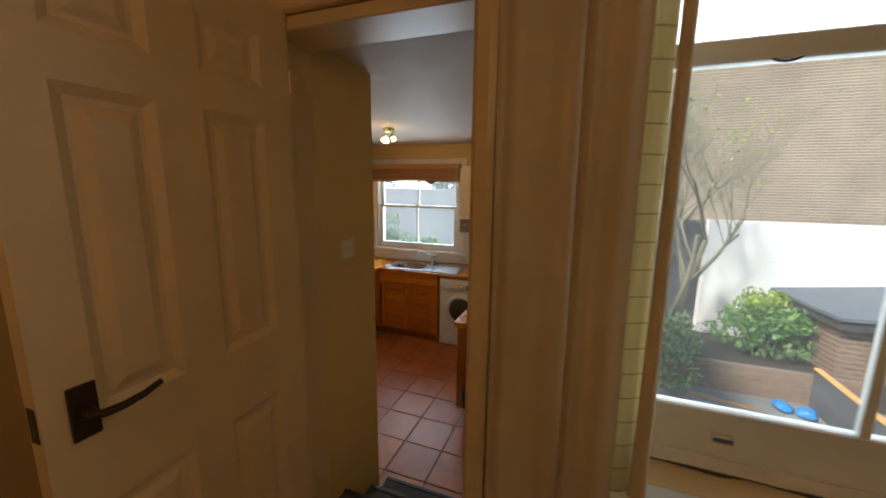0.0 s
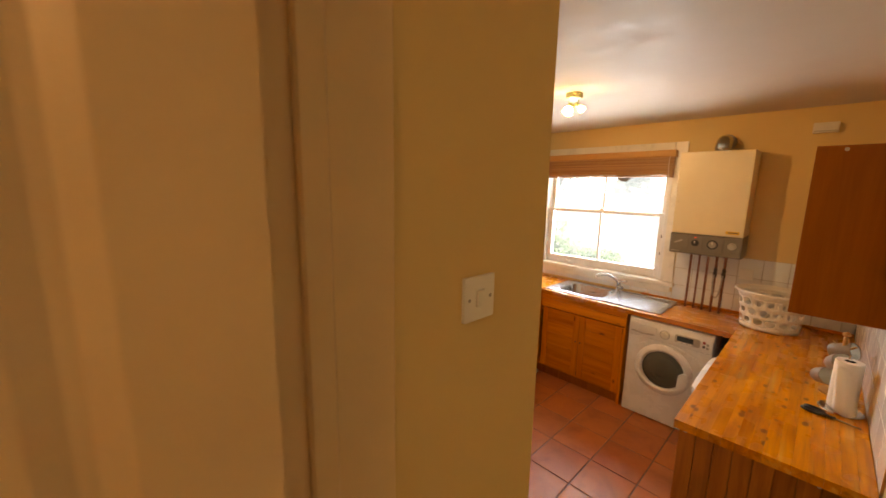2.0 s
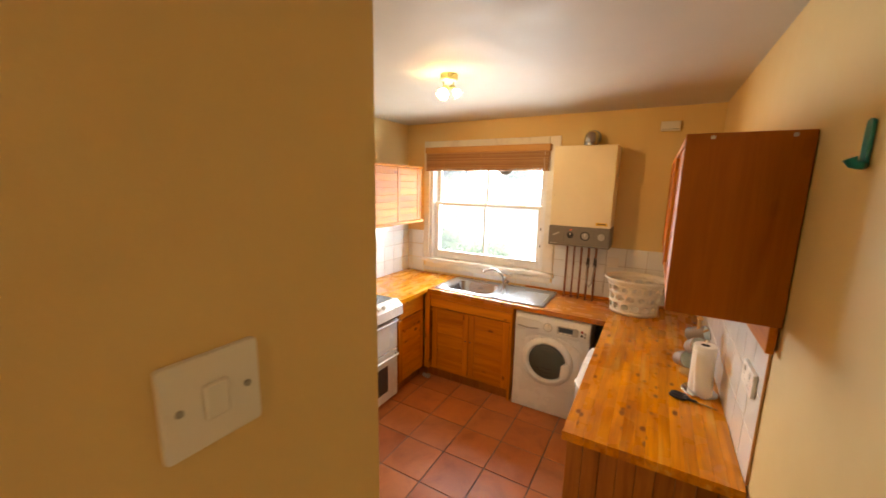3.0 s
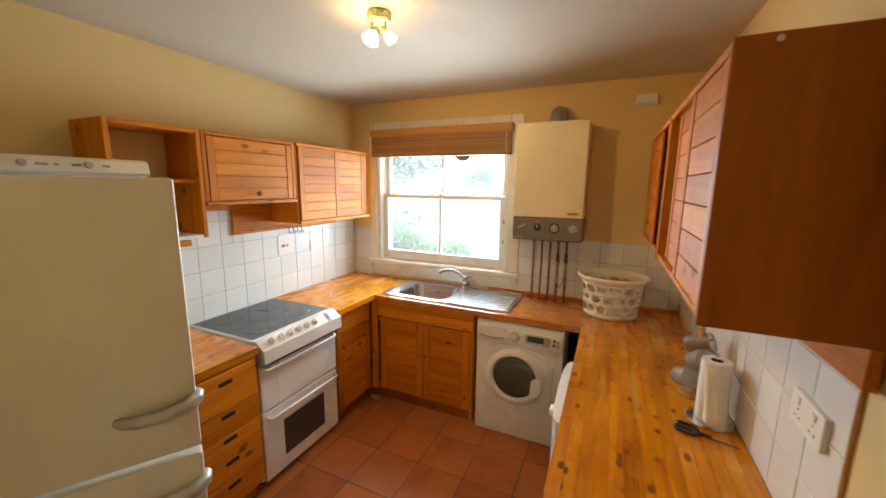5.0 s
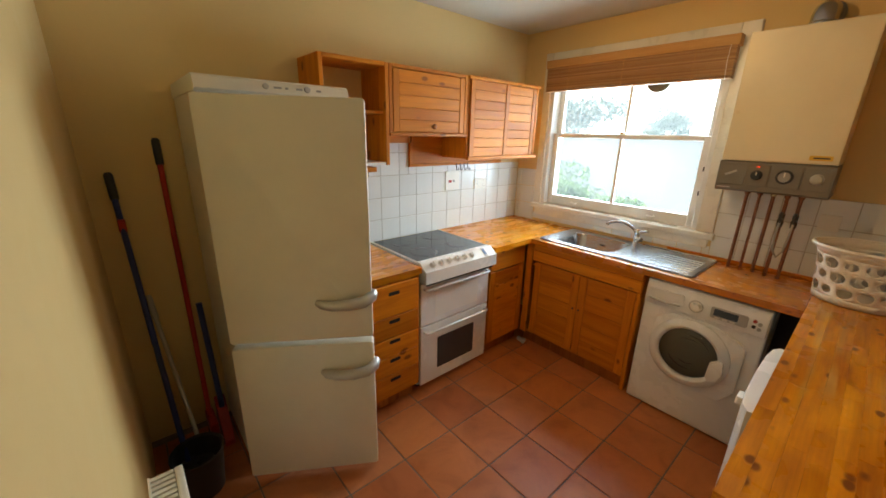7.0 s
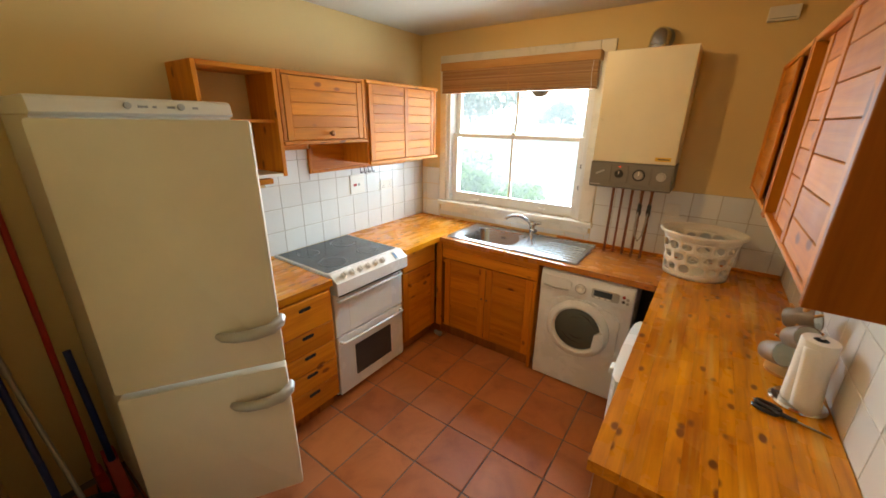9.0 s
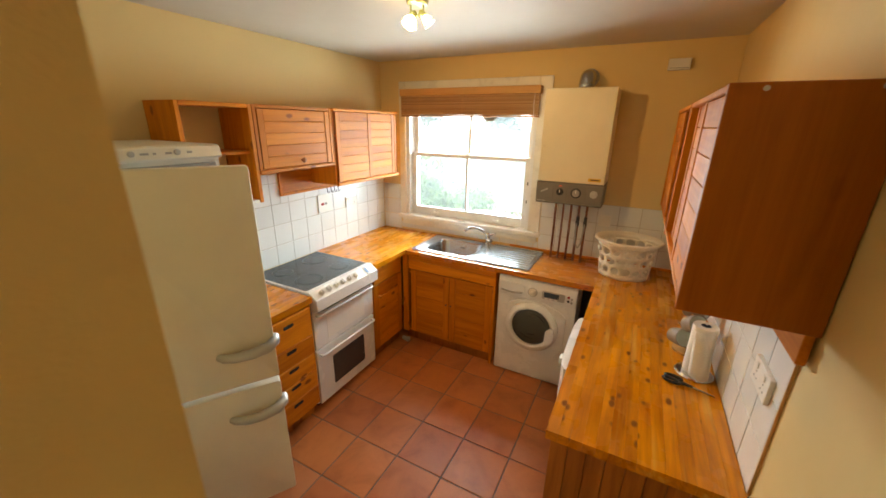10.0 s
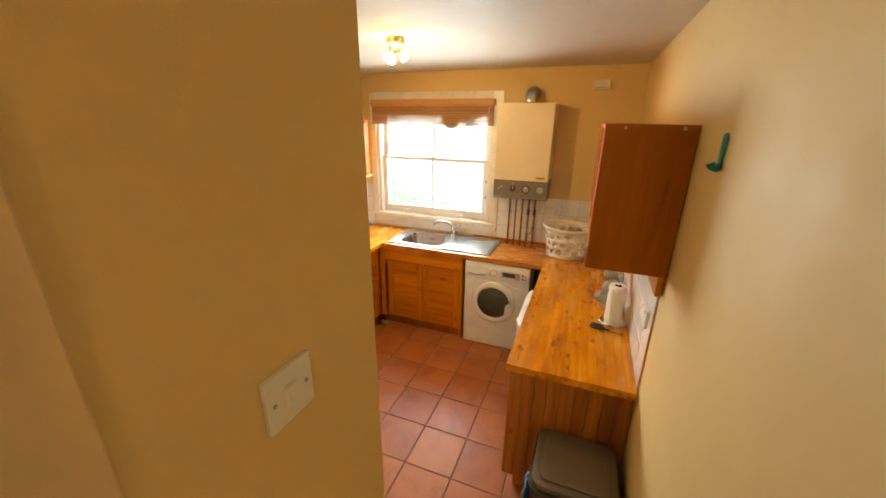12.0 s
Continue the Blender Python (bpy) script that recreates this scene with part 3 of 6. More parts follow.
part("sash_catch", box(-0.80, YB + 0.045, 1.686, -0.76, YB + 0.085, 1.70, 0.003), M_BRASS, low, "small brass catch")
part("catch_arm", tube([(-0.785, YB + 0.06, 1.70), (-0.79, YB + 0.05, 1.722)], 0.005, 8), M_BRASS, low)
for z in (1.30, 1.46):
    part("sash_stop", box(WX1 - 0.062, YB + 0.03, z, WX1 - 0.046, YB + 0.045, z + 0.03, 0.003), M_NOSE, win)

win2 = thing("window_2", "weathered white timber sash window on the landing", "window", (2.02, 1.25, LZ0), "", "structure")
part("box_frame", box(LX0 + 0.001, LY + 0.04, LZ0 + 0.001, LX0 + 0.05, LY + 0.26, LZ1 - 0.001, 0.003), M_SASH, win2)
part("box_frame", box(LX1 - 0.05, LY + 0.04, LZ0 + 0.001, LX1 - 0.001, LY + 0.26, LZ1 - 0.001, 0.003), M_SASH, win2)
part("frame_head", box(LX0 + 0.051, LY + 0.04, LZ1 - 0.05, LX1 - 0.051, LY + 0.26, LZ1 - 0.001, 0.003), M_SASH, win2)
part("sill", box(1.36, LY - 0.075, LZ0 - 0.045, LX1 + 0.06, LY + 0.11, LZ0 - 0.002, 0.008, 2), M_SASH, win2, "white painted window board with a cracked edge")
low2 = sash(win2, "lower_sash", LX0 + 0.052, LX1 - 0.052, LZ0 + 0.01, 2.335, LY + 0.115, 0.055, 0.055, 0.175)
up2 = sash(win2, "upper_sash", LX0 + 0.052, LX1 - 0.052, 2.29, LZ1 - 0.052, LY + 0.162, 0.05, 0.055)
part("rail_mould", box(LX0 + 0.055, LY + 0.102, LZ0 + 0.012, LX1 - 0.055, LY + 0.1145, LZ0 + 0.05, 0.005, 2), M_SASH, low2)
lift = box(-0.026, -0.012, -0.011, 0.026, 0.012, 0.011, 0.005, 2)
bmesh.ops.translate(lift, vec=(1.785, LY + 0.099, LZ0 + 0.118), verts=lift.verts)
part("sash_lift", lift, M_CHROME, low2, "small chrome sash lift")
part("cord_loop", tube(arc((1.80, LY + 0.12, 2.33), 0.055, 200, 340, 8), 0.003, 6), M_NOSE, up2)
crack = [(1.44 + 0.07 * k, LY + 0.108 + 0.004 * math.sin(k * 2.3), LZ0 + 0.004) for k in range(17)]
part("filler_crack", tube(crack, [0.0035 + 0.002 * math.sin(k * 1.7) for k in range(17)], 6), M_NOSE, win2, "dark open joint along the sill")

# curtain gathered beside the landing window
def cloth(name, x0, x1, y, folds, depth, z0, z1, material, parent, label, phase=0.0):
    bm = bmesh.new()
    n, rows = folds * 12, 14
    grid = []
    for j in range(rows + 1):
        f = j / rows
        z = z1 + (z0 - z1) * f
        line = []
        for i in range(n + 1):
            u = i / n
            x = x0 + (x1 - x0) * u + 0.012 * math.sin(3 * f + 5 * u) * f
            d = depth * (0.55 + 0.45 * f) * (0.7 + 0.3 * math.sin(u * 7.3 + 1))
            line.append(bm.verts.new((x, y + d * math.sin(2 * math.pi * folds * u + phase + 0.5 * math.sin(2 * f + u * 4)), z)))
        grid.append(line)
    for a, b in zip(grid, grid[1:]):
        for i in range(n):
            bm.faces.new((a[i], a[i + 1], b[i + 1], b[i]))
    ob = part(name, bm, material, parent, label, True)
    mod = ob.modifiers.new("thickness", "SOLIDIFY")
    mod.thickness = 0.0025
    return ob


def lining():
    """Thin cream cloth with a woven check; daylight shines through it."""
    s = Mat("checked_lining")
    sep = s.t.nodes.new("ShaderNodeSeparateXYZ")
    s.link(s.own, sep.inputs[0])
    row = s.math("PINGPONG", sep.outputs[2], 0.033)
    line = s.math("LESS_THAN", row, 0.0022)
    weave = s.noise(s.own, 300, 2)
    col = s.mix(line, (0.74, 0.66, 0.42), (0.44, 0.34, 0.17))
    col = s.mix(0.12, col, s.ramp(weave, [(0.3, (0.5, 0.42, 0.25)), (0.7, (0.8, 0.74, 0.55))]))
    s.colour(col)
    s.rough(0.9)
    t = s.t
    thin, both = t.nodes.new("ShaderNodeBsdfTranslucent"), t.nodes.new("ShaderNodeMixShader")
    both.inputs[0].default_value = 0.55
    s.link(col, thin.inputs[0])
    s.link(s.bsdf.outputs[0], both.inputs[1])
    s.link(thin.outputs[0], both.inputs[2])
    s.link(both.outputs[0], t.nodes["Material Output"].inputs["Surface"])
    return s.m


cur = thing("curtain", "beige full-length curtain with checked cream lining, drawn aside", "curtain", (1.38, 1.03, LZ + 0.03))
cloth("drape", 1.165, 1.372, 1.014, 2, 0.022, LZ + 0.03, 2.98, M_CURTAIN, cur, "beige cloth in soft folds", 0.6)
cloth("drape", 1.364, 1.500, 0.985, 2, 0.028, LZ + 0.03, 2.98, M_CURTAIN, cur, "beige cloth in deep folds", 2.0)
LINING = lining()
cloth("lining", 1.490, 1.549, 1.035, 1, 0.016, LZ + 0.45, 2.98, LINING, cur, "thin cream checked lining", 2.2)
cloth("hem", 1.547, 1.578, 1.022, 1, 0.012, LZ + 0.45, 2.98, M_CURTAIN, cur, "beige turned-in edge", 0.4)
pole = thing("curtain_pole", "dark bronze curtain pole above the landing window", "curtain pole", (1.9, 1.02, 3.0))
part("pole", tube([(1.12, 1.02, 3.0), (2.9, 1.02, 3.0)], 0.014, 12), M_BRONZE, pole, "", True)
for x in (1.14, 2.86):
    part("bracket", tube([(x, 1.02, 3.0), (x, LY + 0.004, 3.0)], 0.009, 8), M_BRONZE, pole)

# pendant added out of view for the warm landing light; its form is assumed
pl = thing("unseen_landing_lamp", "unseen white cone-shaded pendant lamp assumed lit on the landing", "pendant lamp", (1.25, -0.75, 2.7))
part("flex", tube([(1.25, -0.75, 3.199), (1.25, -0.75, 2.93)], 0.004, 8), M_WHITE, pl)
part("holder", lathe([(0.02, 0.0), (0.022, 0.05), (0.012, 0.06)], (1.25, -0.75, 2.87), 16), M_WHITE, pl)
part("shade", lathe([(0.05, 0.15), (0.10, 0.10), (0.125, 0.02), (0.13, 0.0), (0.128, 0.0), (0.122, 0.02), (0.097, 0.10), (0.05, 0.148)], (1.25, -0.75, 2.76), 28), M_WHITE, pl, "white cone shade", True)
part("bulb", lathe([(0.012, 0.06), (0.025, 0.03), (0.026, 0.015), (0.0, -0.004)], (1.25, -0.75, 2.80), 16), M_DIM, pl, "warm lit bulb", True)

# ---- kitchen units ----
def carcass(t, x0, y0, z0, x1, y1, z1, material, face, th=0.018):
    """The body of a unit, open at its face: two sides, top, bottom and back."""
    if face in "+x-x":
        part("side", box(x0, y0, z0, x1, y0 + th, z1, 0.0015), material, t)
        part("side", box(x0, y1 - th, z0, x1, y1, z1, 0.0015), material, t)
        part("top", box(x0, y0 + th, z1 - th, x1, y1 - th, z1, 0.0015), material, t)
        part("bottom", box(x0, y0 + th, z0, x1, y1 - th, z0 + th, 0.0015), material, t)
        xb = (x0, x0 + 0.008) if face == "+x" else (x1 - 0.008, x1)
        part("back", box(xb[0], y0 + th, z0 + th, xb[1], y1 - th, z1 - th), material, t)
    else:
        part("side", box(x0, y0, z0, x0 + th, y1, z1, 0.0015), material, t)
        part("side", box(x1 - th, y0, z0, x1, y1, z1, 0.0015), material, t)
        part("top", box(x0 + th, y0, z1 - th, x1 - th, y1, z1, 0.0015), material, t)
        part("bottom", box(x0 + th, y0, z0, x1 - th, y1, z0 + th, 0.0015), material, t)
        part("back", box(x0 + th, y1 - 0.008, z0 + th, x1 - th, y1, z1 - th), material, t)


def plank_door(t, name, face, at, u0, u1, z0, z1, rows, stile=0.05, th=0.018, label=""):
    """A framed door of level planks, its face at `at`, looking along +x, -x or -y."""
    s = -1 if face == "+x" else 1
    def slab(a, b, c, d, sink, n, m, parent, bev=0.002):
        p, q = sorted((at + s * sink, at + s * th))
        if face == "-y":
            return part(n, box(a, p, c, b, q, d, bev), m, parent)
        return part(n, box(p, a, c, q, b, d, bev), m, parent)
    long = M_PX if face == "-y" else M_PY
    d = slab(u0, u0 + stile, z0, z1, 0.0, name, M_PZ, t)
    if label:
        tagged(d, label)
    slab(u1 - stile, u1, z0, z1, 0.0, "stile", M_PZ, d)
    h = (z1 - z0) / rows
    for k in range(rows):
        slab(u0 + stile + 0.001, u1 - stile - 0.001, z0 + h * k + 0.0008, z0 + h * (k + 1) - 0.0008, 0.003, "plank", long, d, 0.002)
    return d


WT, TH = 0.905, 0.038  # worktop top and thickness
CZ = WT - TH - 0.002

# drawer unit beside the cooker
dr = thing("drawer_unit", "five-drawer varnished pine base unit with cut finger slots", "drawer unit", (-1.36, 2.9, 0))
carcass(dr, XL + 0.004, 2.725, 0.10, -1.075, 3.075, CZ, M_PZ, "+x")
part("plinth", box(XL + 0.004, 2.74, 0.0, -1.13, 3.06, 0.099), M_END, dr)
zs = [0.125, 0.27, 0.395, 0.52, 0.655, CZ - 0.012]
for k in range(5):
    d = part("drawer", box(-1.074, 2.733, zs[k] + 0.003, -1.053, 3.055, zs[k + 1] - 0.003, 0.003), M_PY, dr)
    zc = zs[k] + 0.62 * (zs[k + 1] - zs[k]) + 0.02
    # slots are flat black patches standing in for shade in the cut-outs
    part("finger_slot", prism(round_outline(2.845, zc - 0.011, 2.92, zc + 0.011, 0.010, 4), "x", -1.0535, -1.0522), M_GAPSHADE, d, "black patch for the shade in a finger slot")

# corner base unit beyond the cooker
cb = thing("corner_unit", "varnished pine corner base unit with drawer and door", "base unit", (-1.4, 3.95, 0))
carcass(cb, XL + 0.004, 3.74, 0.10, -1.12, 4.155, CZ, M_PZ, "+x")
part("plinth", box(XL + 0.004, 3.75, 0.0, -1.16, 4.17, 0.099), M_END, cb)
part("drawer", box(-1.119, 3.748, 0.705, -1.10, 4.14, CZ - 0.006, 0.003), M_PY, cb)
plank_door(cb, "door", "+x", -1.10, 3.748, 4.14, 0.115, 0.697, 5, 0.055)
part("door_knob", lathe([(0.006, 0.0), (0.006, 0.014), (0.014, 0.020), (0.015, 0.028), (0.008, 0.034), (0.0, 0.035)], (-1.10, 3.80, 0.60), 14, turn=Matrix.Rotation(radians(90), 3, "Y")), M_PX, cb, "", True)

# sink base unit
sb = thing("sink_unit", "varnished pine sink base unit with two plank doors", "base unit", (-0.63, 4.45, 0))
carcass(sb, -1.115, 4.185, 0.10, -0.222, 4.70, 0.70, M_PZ, "-y")
part("side", box(-0.240, 4.185, 0.701, -0.222, 4.70, CZ, 0.0015), M_PZ, sb)
part("plinth", box(-1.10, 4.225, 0.0, -0.235, 4.245, 0.099), M_END, sb)
part("corner_post", box(-1.098, 4.16, 0.10, -1.045, 4.184, CZ, 0.002), M_PZ, sb)
part("false_drawer", box(-1.04, 4.163, 0.735, -0.225, 4.183, CZ - 0.05, 0.003), M_PX, sb)
part("top_rail", box(-1.04, 4.165, CZ - 0.047, -0.225, 4.184, CZ - 0.002, 0.003), M_PX, sb)
plank_door(sb, "door", "-y", 4.163, -1.015, -0.635, 0.118, 0.728, 5, 0.055)
plank_door(sb, "door", "-y", 4.163, -0.630, -0.250, 0.118, 0.728, 5, 0.055)
part("end_panel", box(-0.246, 4.160, 0.02, -0.2245, 4.184, 0.732, 0.002), M_PZ, sb)
for x in (-0.655, -0.61):
    part("door_knob", lathe([(0.004, 0), (0.004, 0.008), (0.007, 0.011), (0.0, 0.016)], (x, 4.163, 0.47), 12, turn=Matrix.Rotation(radians(90), 3, "X")), M_NOSE, sb)
leg = thing("pipe_elbow", "small grey waste pipe elbow in the plinth corner", "pipe", (-1.05, 4.12, 0.0))
part("pipe", tube([(-1.09, 4.14, 0.03), (-1.06, 4.13, 0.03), (-1.03, 4.12, 0.03), (-1.02, 4.12, 0.055)], 0.018, 12), M_SILVER, leg, "", True)

# right-hand run
ep = thing("end_panel_unit", "pine base run end panel of upright boards", "base unit", (0.79, 2.78, 0))
n = 9
for k in range(n):
    a, b = 0.505 + (XR - 0.004 - 0.505) * k / n, 0.505 + (XR - 0.004 - 0.505) * (k + 1) / n
    part("board", box(a + 0.0008, 2.762, 0.14, b - 0.0008, 2.782, CZ, 0.0025), M_END, ep)
part("backing", box(0.507, 2.783, 0.14, XR - 0.005, 2.80, CZ), M_END, ep)
part("front_panel", box(0.507, 2.801, 0.14, 0.525, 3.17, CZ, 0.002), M_END, ep)
part("plinth", box(0.565, 2.83, 0.0, XR - 0.006, 2.85, 0.139), M_END, ep)
part("plinth", box(0.565, 2.851, 0.0, 0.585, 3.17, 0.139), M_END, ep)
for x in (0.53, 0.95):
    part("screw_cap", prism(ring_outline(x, 0.845, 0.006, 12), "y", 2.7615, 2.7598), M_SILVER, ep)

ap = thing("undercounter_freezer", "small white rounded-front freezer under the worktop", "freezer", (0.74, 3.49, 0))
part("body", box(0.50, 3.20, 0.02, 1.05, 3.78, 0.85, 0.008, 2), M_APPL, ap)
part("door", prism([(0.498, 3.205), (0.498, 3.775), (0.470, 3.775), (0.452, 3.74), (0.444, 3.66), (0.441, 3.49), (0.444, 3.32), (0.452, 3.24), (0.470, 3.205)], "z", 0.06, 0.845, 0.004), M_APPL, ap, "", True)
part("catch", box(0.418, 3.40, 0.735, 0.446, 3.45, 0.77, 0.006, 2), M_WHITE, ap, "white plastic catch")


def worktop(x0, y0, x1, y1, seed, label):
    """Glued pine staves, each its own strip, broken here and there by a butt joint."""
    t = thing("worktop", label, "worktop", ((x0 + x1) / 2, (y0 + y1) / 2, WT - TH))
    rs_ = random.Random(seed)
    n = max(1, round((x1 - x0) / 0.043))
    for k in range(n):
        a, b = x0 + (x1 - x0) * k / n, x0 + (x1 - x0) * (k + 1) / n
        cuts = [y0] + sorted(c for c in (y0 + rs_.uniform(0.3, 0.9) * (i + 1) for i in range(3)) if c < y1 - 0.25) + [y1]
        for c, d in zip(cuts, cuts[1:]):
            part("stave", box(a + 0.0002, c + 0.0002, WT - TH, b - 0.0002, d - 0.0002, WT), M_TOPY, t)
    return t


worktop(XL + 0.003, 2.722, -1.06, 3.085, 1, "short varnished pine worktop between fridge and cooker")
worktop(XL + 0.003, 3.735, -1.06, YB - 0.009, 2, "varnished pine corner worktop with bright worn grain")
SX0, SX1, SY0, SY1 = -1.03, 0.02, 4.195, 4.685
sw_top = thing("worktop", "varnished pine worktop holding the steel sink", "worktop", (-0.285, 4.44, WT - TH))
CUT = (-0.945, 4.248, -0.485, 4.62)  # the hole for the bowl
rows_y = [4.148, 4.198, CUT[1], 4.341, 4.434, 4.527, CUT[3], 4.674, YB - 0.003]
for k, (a, b) in enumerate(zip(rows_y, rows_y[1:])):
    spans = [(-1.059, CUT[0]), (CUT[2], 0.489)] if CUT[1] <= a < CUT[3] else [(-1.059, -0.30 - 0.11 * (k % 3)), (-0.30 - 0.11 * (k % 3), 0.489)]
    for c, d in spans:
        part("stave", box(c + 0.0002, a + 0.0002, WT - TH, d - 0.0002, b - 0.0002, WT), M_TOPX, sw_top)
worktop(0.49, 2.722, XR - 0.009, YB - 0.009, 3, "long varnished pine worktop with dark knots")
for p in ((-0.30, YB - 0.018, WT + 0.001, 1.08, YB - 0.003, WT + 0.022),):
    solid("upstand", box(*p, 0.003), M_PX, "thin pine upstand strip along the back wall", "trim", "structure")

# steel sink: rim, bowl sunk as its own pressing, ribbed drainer
sink = thing("sink", "stainless steel inset sink with ribbed drainer", "sink", (-0.5, 4.44, WT))
BX0, BX1, BY0, BY1 = -0.93, -0.50, 4.262, 4.605
bm = bmesh.new()
rings = []
for x0, y0, x1, y1, r, z in ((SX0, SY0, -0.44, SY1, 0.03, WT + 0.001), (SX0 + 0.004, SY0 + 0.004, -0.441, SY1 - 0.004, 0.028, WT + 0.009),
                             (SX0 + 0.03, SY0 + 0.025, -0.455, SY1 - 0.03, 0.03, WT + 0.010), (BX0 - 0.008, BY0 - 0.008, BX1 + 0.008, BY1 + 0.008, 0.088, WT + 0.008),
                             (BX0, BY0, BX1, BY1, 0.08, WT - 0.004), (BX0 + 0.01, BY0 + 0.01, BX1 - 0.01, BY1 - 0.01, 0.08, WT - 0.11),
                             (BX0 + 0.04, BY0 + 0.04, BX1 - 0.04, BY1 - 0.04, 0.06, WT - 0.145), (BX0 + 0.14, BY0 + 0.12, BX1 - 0.14, BY1 - 0.12, 0.04, WT - 0.15)):
    rings.append([bm.verts.new((x, y, z)) for x, y in round_outline(x0, y0, x1, y1, r, 6)])
for a, b in zip(rings, rings[1:]):
    for k in range(len(a)):
        bm.faces.new((a[k], a[(k + 1) % len(a)], b[(k + 1) % len(a)], b[k]))
bm.faces.new(rings[-1])
part("bowl", bm, M_STEEL, sink, "", True)
bm = prism(round_outline(-0.442, SY0, SX1, SY1, 0.03, 5), "z", WT + 0.001, WT + 0.007, 0.003)
part("drainer", bm, M_STEEL, sink)
part("drainer_edge", tube([(-0.43, SY0 + 0.008, WT + 0.009), (SX1 - 0.008, SY0 + 0.008, WT + 0.009), (SX1 - 0.008, SY1 - 0.008, WT + 0.009), (-0.43, SY1 - 0.008, WT + 0.009)], 0.004, 8), M_STEEL, sink, "", True)
for k in range(7):
    y = 4.25 + 0.05 * k
    part("rib", tube([(-0.36 + 0.012 * k, y, WT + 0.006), (-0.02, y, WT + 0.007)], 0.0055, 8), M_STEEL, sink, "", True)
part("plug_hole", lathe([(0.036, 0), (0.036, 0.003), (0.026, 0.003), (0.022, -0.004), (0.0, -0.005)], (-0.715, 4.43, WT - 0.149), 20), M_CHROME, sink, "", True)
for x in (-0.73, -0.715, -0.70):
    # black blocks drawn for the shade inside the overflow slots
    part("overflow_slot", box(x - 0.004, BY1 - 0.011, WT - 0.055, x + 0.004, BY1 - 0.005, WT - 0.045), M_GAPSHADE, sink)
tap = thing("mixer_tap", "chrome single-spout kitchen mixer tap", "tap", (-0.52, 4.648, WT + 0.010))
part("body", lathe([(0.028, 0), (0.028, 0.006), (0.020, 0.012), (0.021, 0.06), (0.024, 0.075), (0.024, 0.10), (0.018, 0.115), (0.0, 0.118)], (-0.49, 4.648, WT + 0.008), 20), M_CHROME, tap, "", True)
part("spout", tube([(-0.49, 4.64, WT + 0.09), (-0.52, 4.62, WT + 0.13), (-0.57, 4.585, WT + 0.165), (-0.62, 4.55, WT + 0.168), (-0.655, 4.525, WT + 0.155), (-0.665, 4.518, WT + 0.138)], [0.013, 0.0125, 0.012, 0.0115, 0.0115, 0.012], 14), M_CHROME, tap, "", True)
part("lever", tube([(-0.47, 4.648, WT + 0.10), (-0.44, 4.64, WT + 0.112), (-0.415, 4.63, WT + 0.12)], [0.011, 0.010, 0.012], 12), M_CHROME, tap, "", True)
part("lever", tube([(-0.49, 4.64, WT + 0.05), (-0.445, 4.615, WT + 0.052)], [0.015, 0.017], 12), M_CHROME, tap, "", True)

# ---- cooker ----
ck = thing("cooker", "white freestanding electric cooker with black ceramic hob", "cooker", (-1.39, 3.41, 0))
CY0, CY1 = 3.098, 3.725
part("body", box(XL + 0.02, CY0, 0.03, -1.13, CY1, 0.895, 0.004), M_APPL, ck)
for y in (CY0 + 0.05, CY1 - 0.05):
    part("foot", tube([(-1.17, y, 0.0), (-1.17, y, 0.03)], 0.015, 10), M_DARK, ck)
# black strip drawn for the shade under the cooker front
part("kick_strip", box(-1.16, CY0 + 0.01, 0.012, -1.14, CY1 - 0.01, 0.05), M_GAPSHADE, ck)
hob = part("hob", box(XL + 0.03, CY0 + 0.012, 0.896, -1.135, CY1 - 0.012, 0.914, 0.004, 2), M_HOB, ck, "black ceramic glass hob")
part("hob_trim", prism([(CY0, 0.893), (CY0 + 0.011, 0.893), (CY0 + 0.011, 0.917), (CY0, 0.912)], "x", XL + 0.02, -1.12), M_APPL, ck)
part("hob_trim", prism([(CY1 - 0.011, 0.893), (CY1, 0.893), (CY1, 0.912), (CY1 - 0.011, 0.917)], "x", XL + 0.02, -1.12), M_APPL, ck)
M_RING = plain("hob_ring", (0.085, 0.085, 0.085), 0.2, var=0.25)
for x, y, r in ((-1.53, 3.26, 0.075), (-1.53, 3.56, 0.095), (-1.27, 3.26, 0.095), (-1.27, 3.56, 0.075)):
    part("cooking_ring", prism(ring_outline(x, y, r, 36), "z", 0.9135, 0.9147), M_RING, hob)
    part("cooking_ring", prism(ring_outline(x, y, r * 0.86, 36), "z", 0.9146, 0.9152), M_HOB, hob)
slope = prism([(-1.134, 0.917), (-1.10, 0.918), (-1.038, 0.872), (-1.036, 0.795), (-1.06, 0.788), (-1.134, 0.788)], "y", CY0, CY1, 0.005)
panel = part("control_panel", slope, M_APPL, ck)
nrm = Vector((0.046, 0, 0.062)).normalized()
turn = nrm.to_track_quat("Z", "Y").to_matrix()
for k in range(6):
    y = CY0 + 0.075 + 0.066 * k
    c = Vector((-1.069, y, 0.8955)) + nrm * -0.001
    knob = part("knob", lathe([(0.021, 0.0), (0.021, 0.004), (0.017, 0.007), (0.016, 0.020), (0.012, 0.024), (0.0, 0.0245)], c, 20, turn=turn), M_APPL, panel, "", True)
    bm = box(-0.002, -0.014, 0.022, 0.002, 0.014, 0.0275, 0.001)
    bmesh.ops.transform(bm, matrix=Matrix.Translation(c) @ turn.to_4x4(), verts=bm.verts)
    part("pointer", bm, M_SILVER, knob)
bm = box(-0.016, -0.035, 0.0, 0.016, 0.035, 0.004, 0.002)
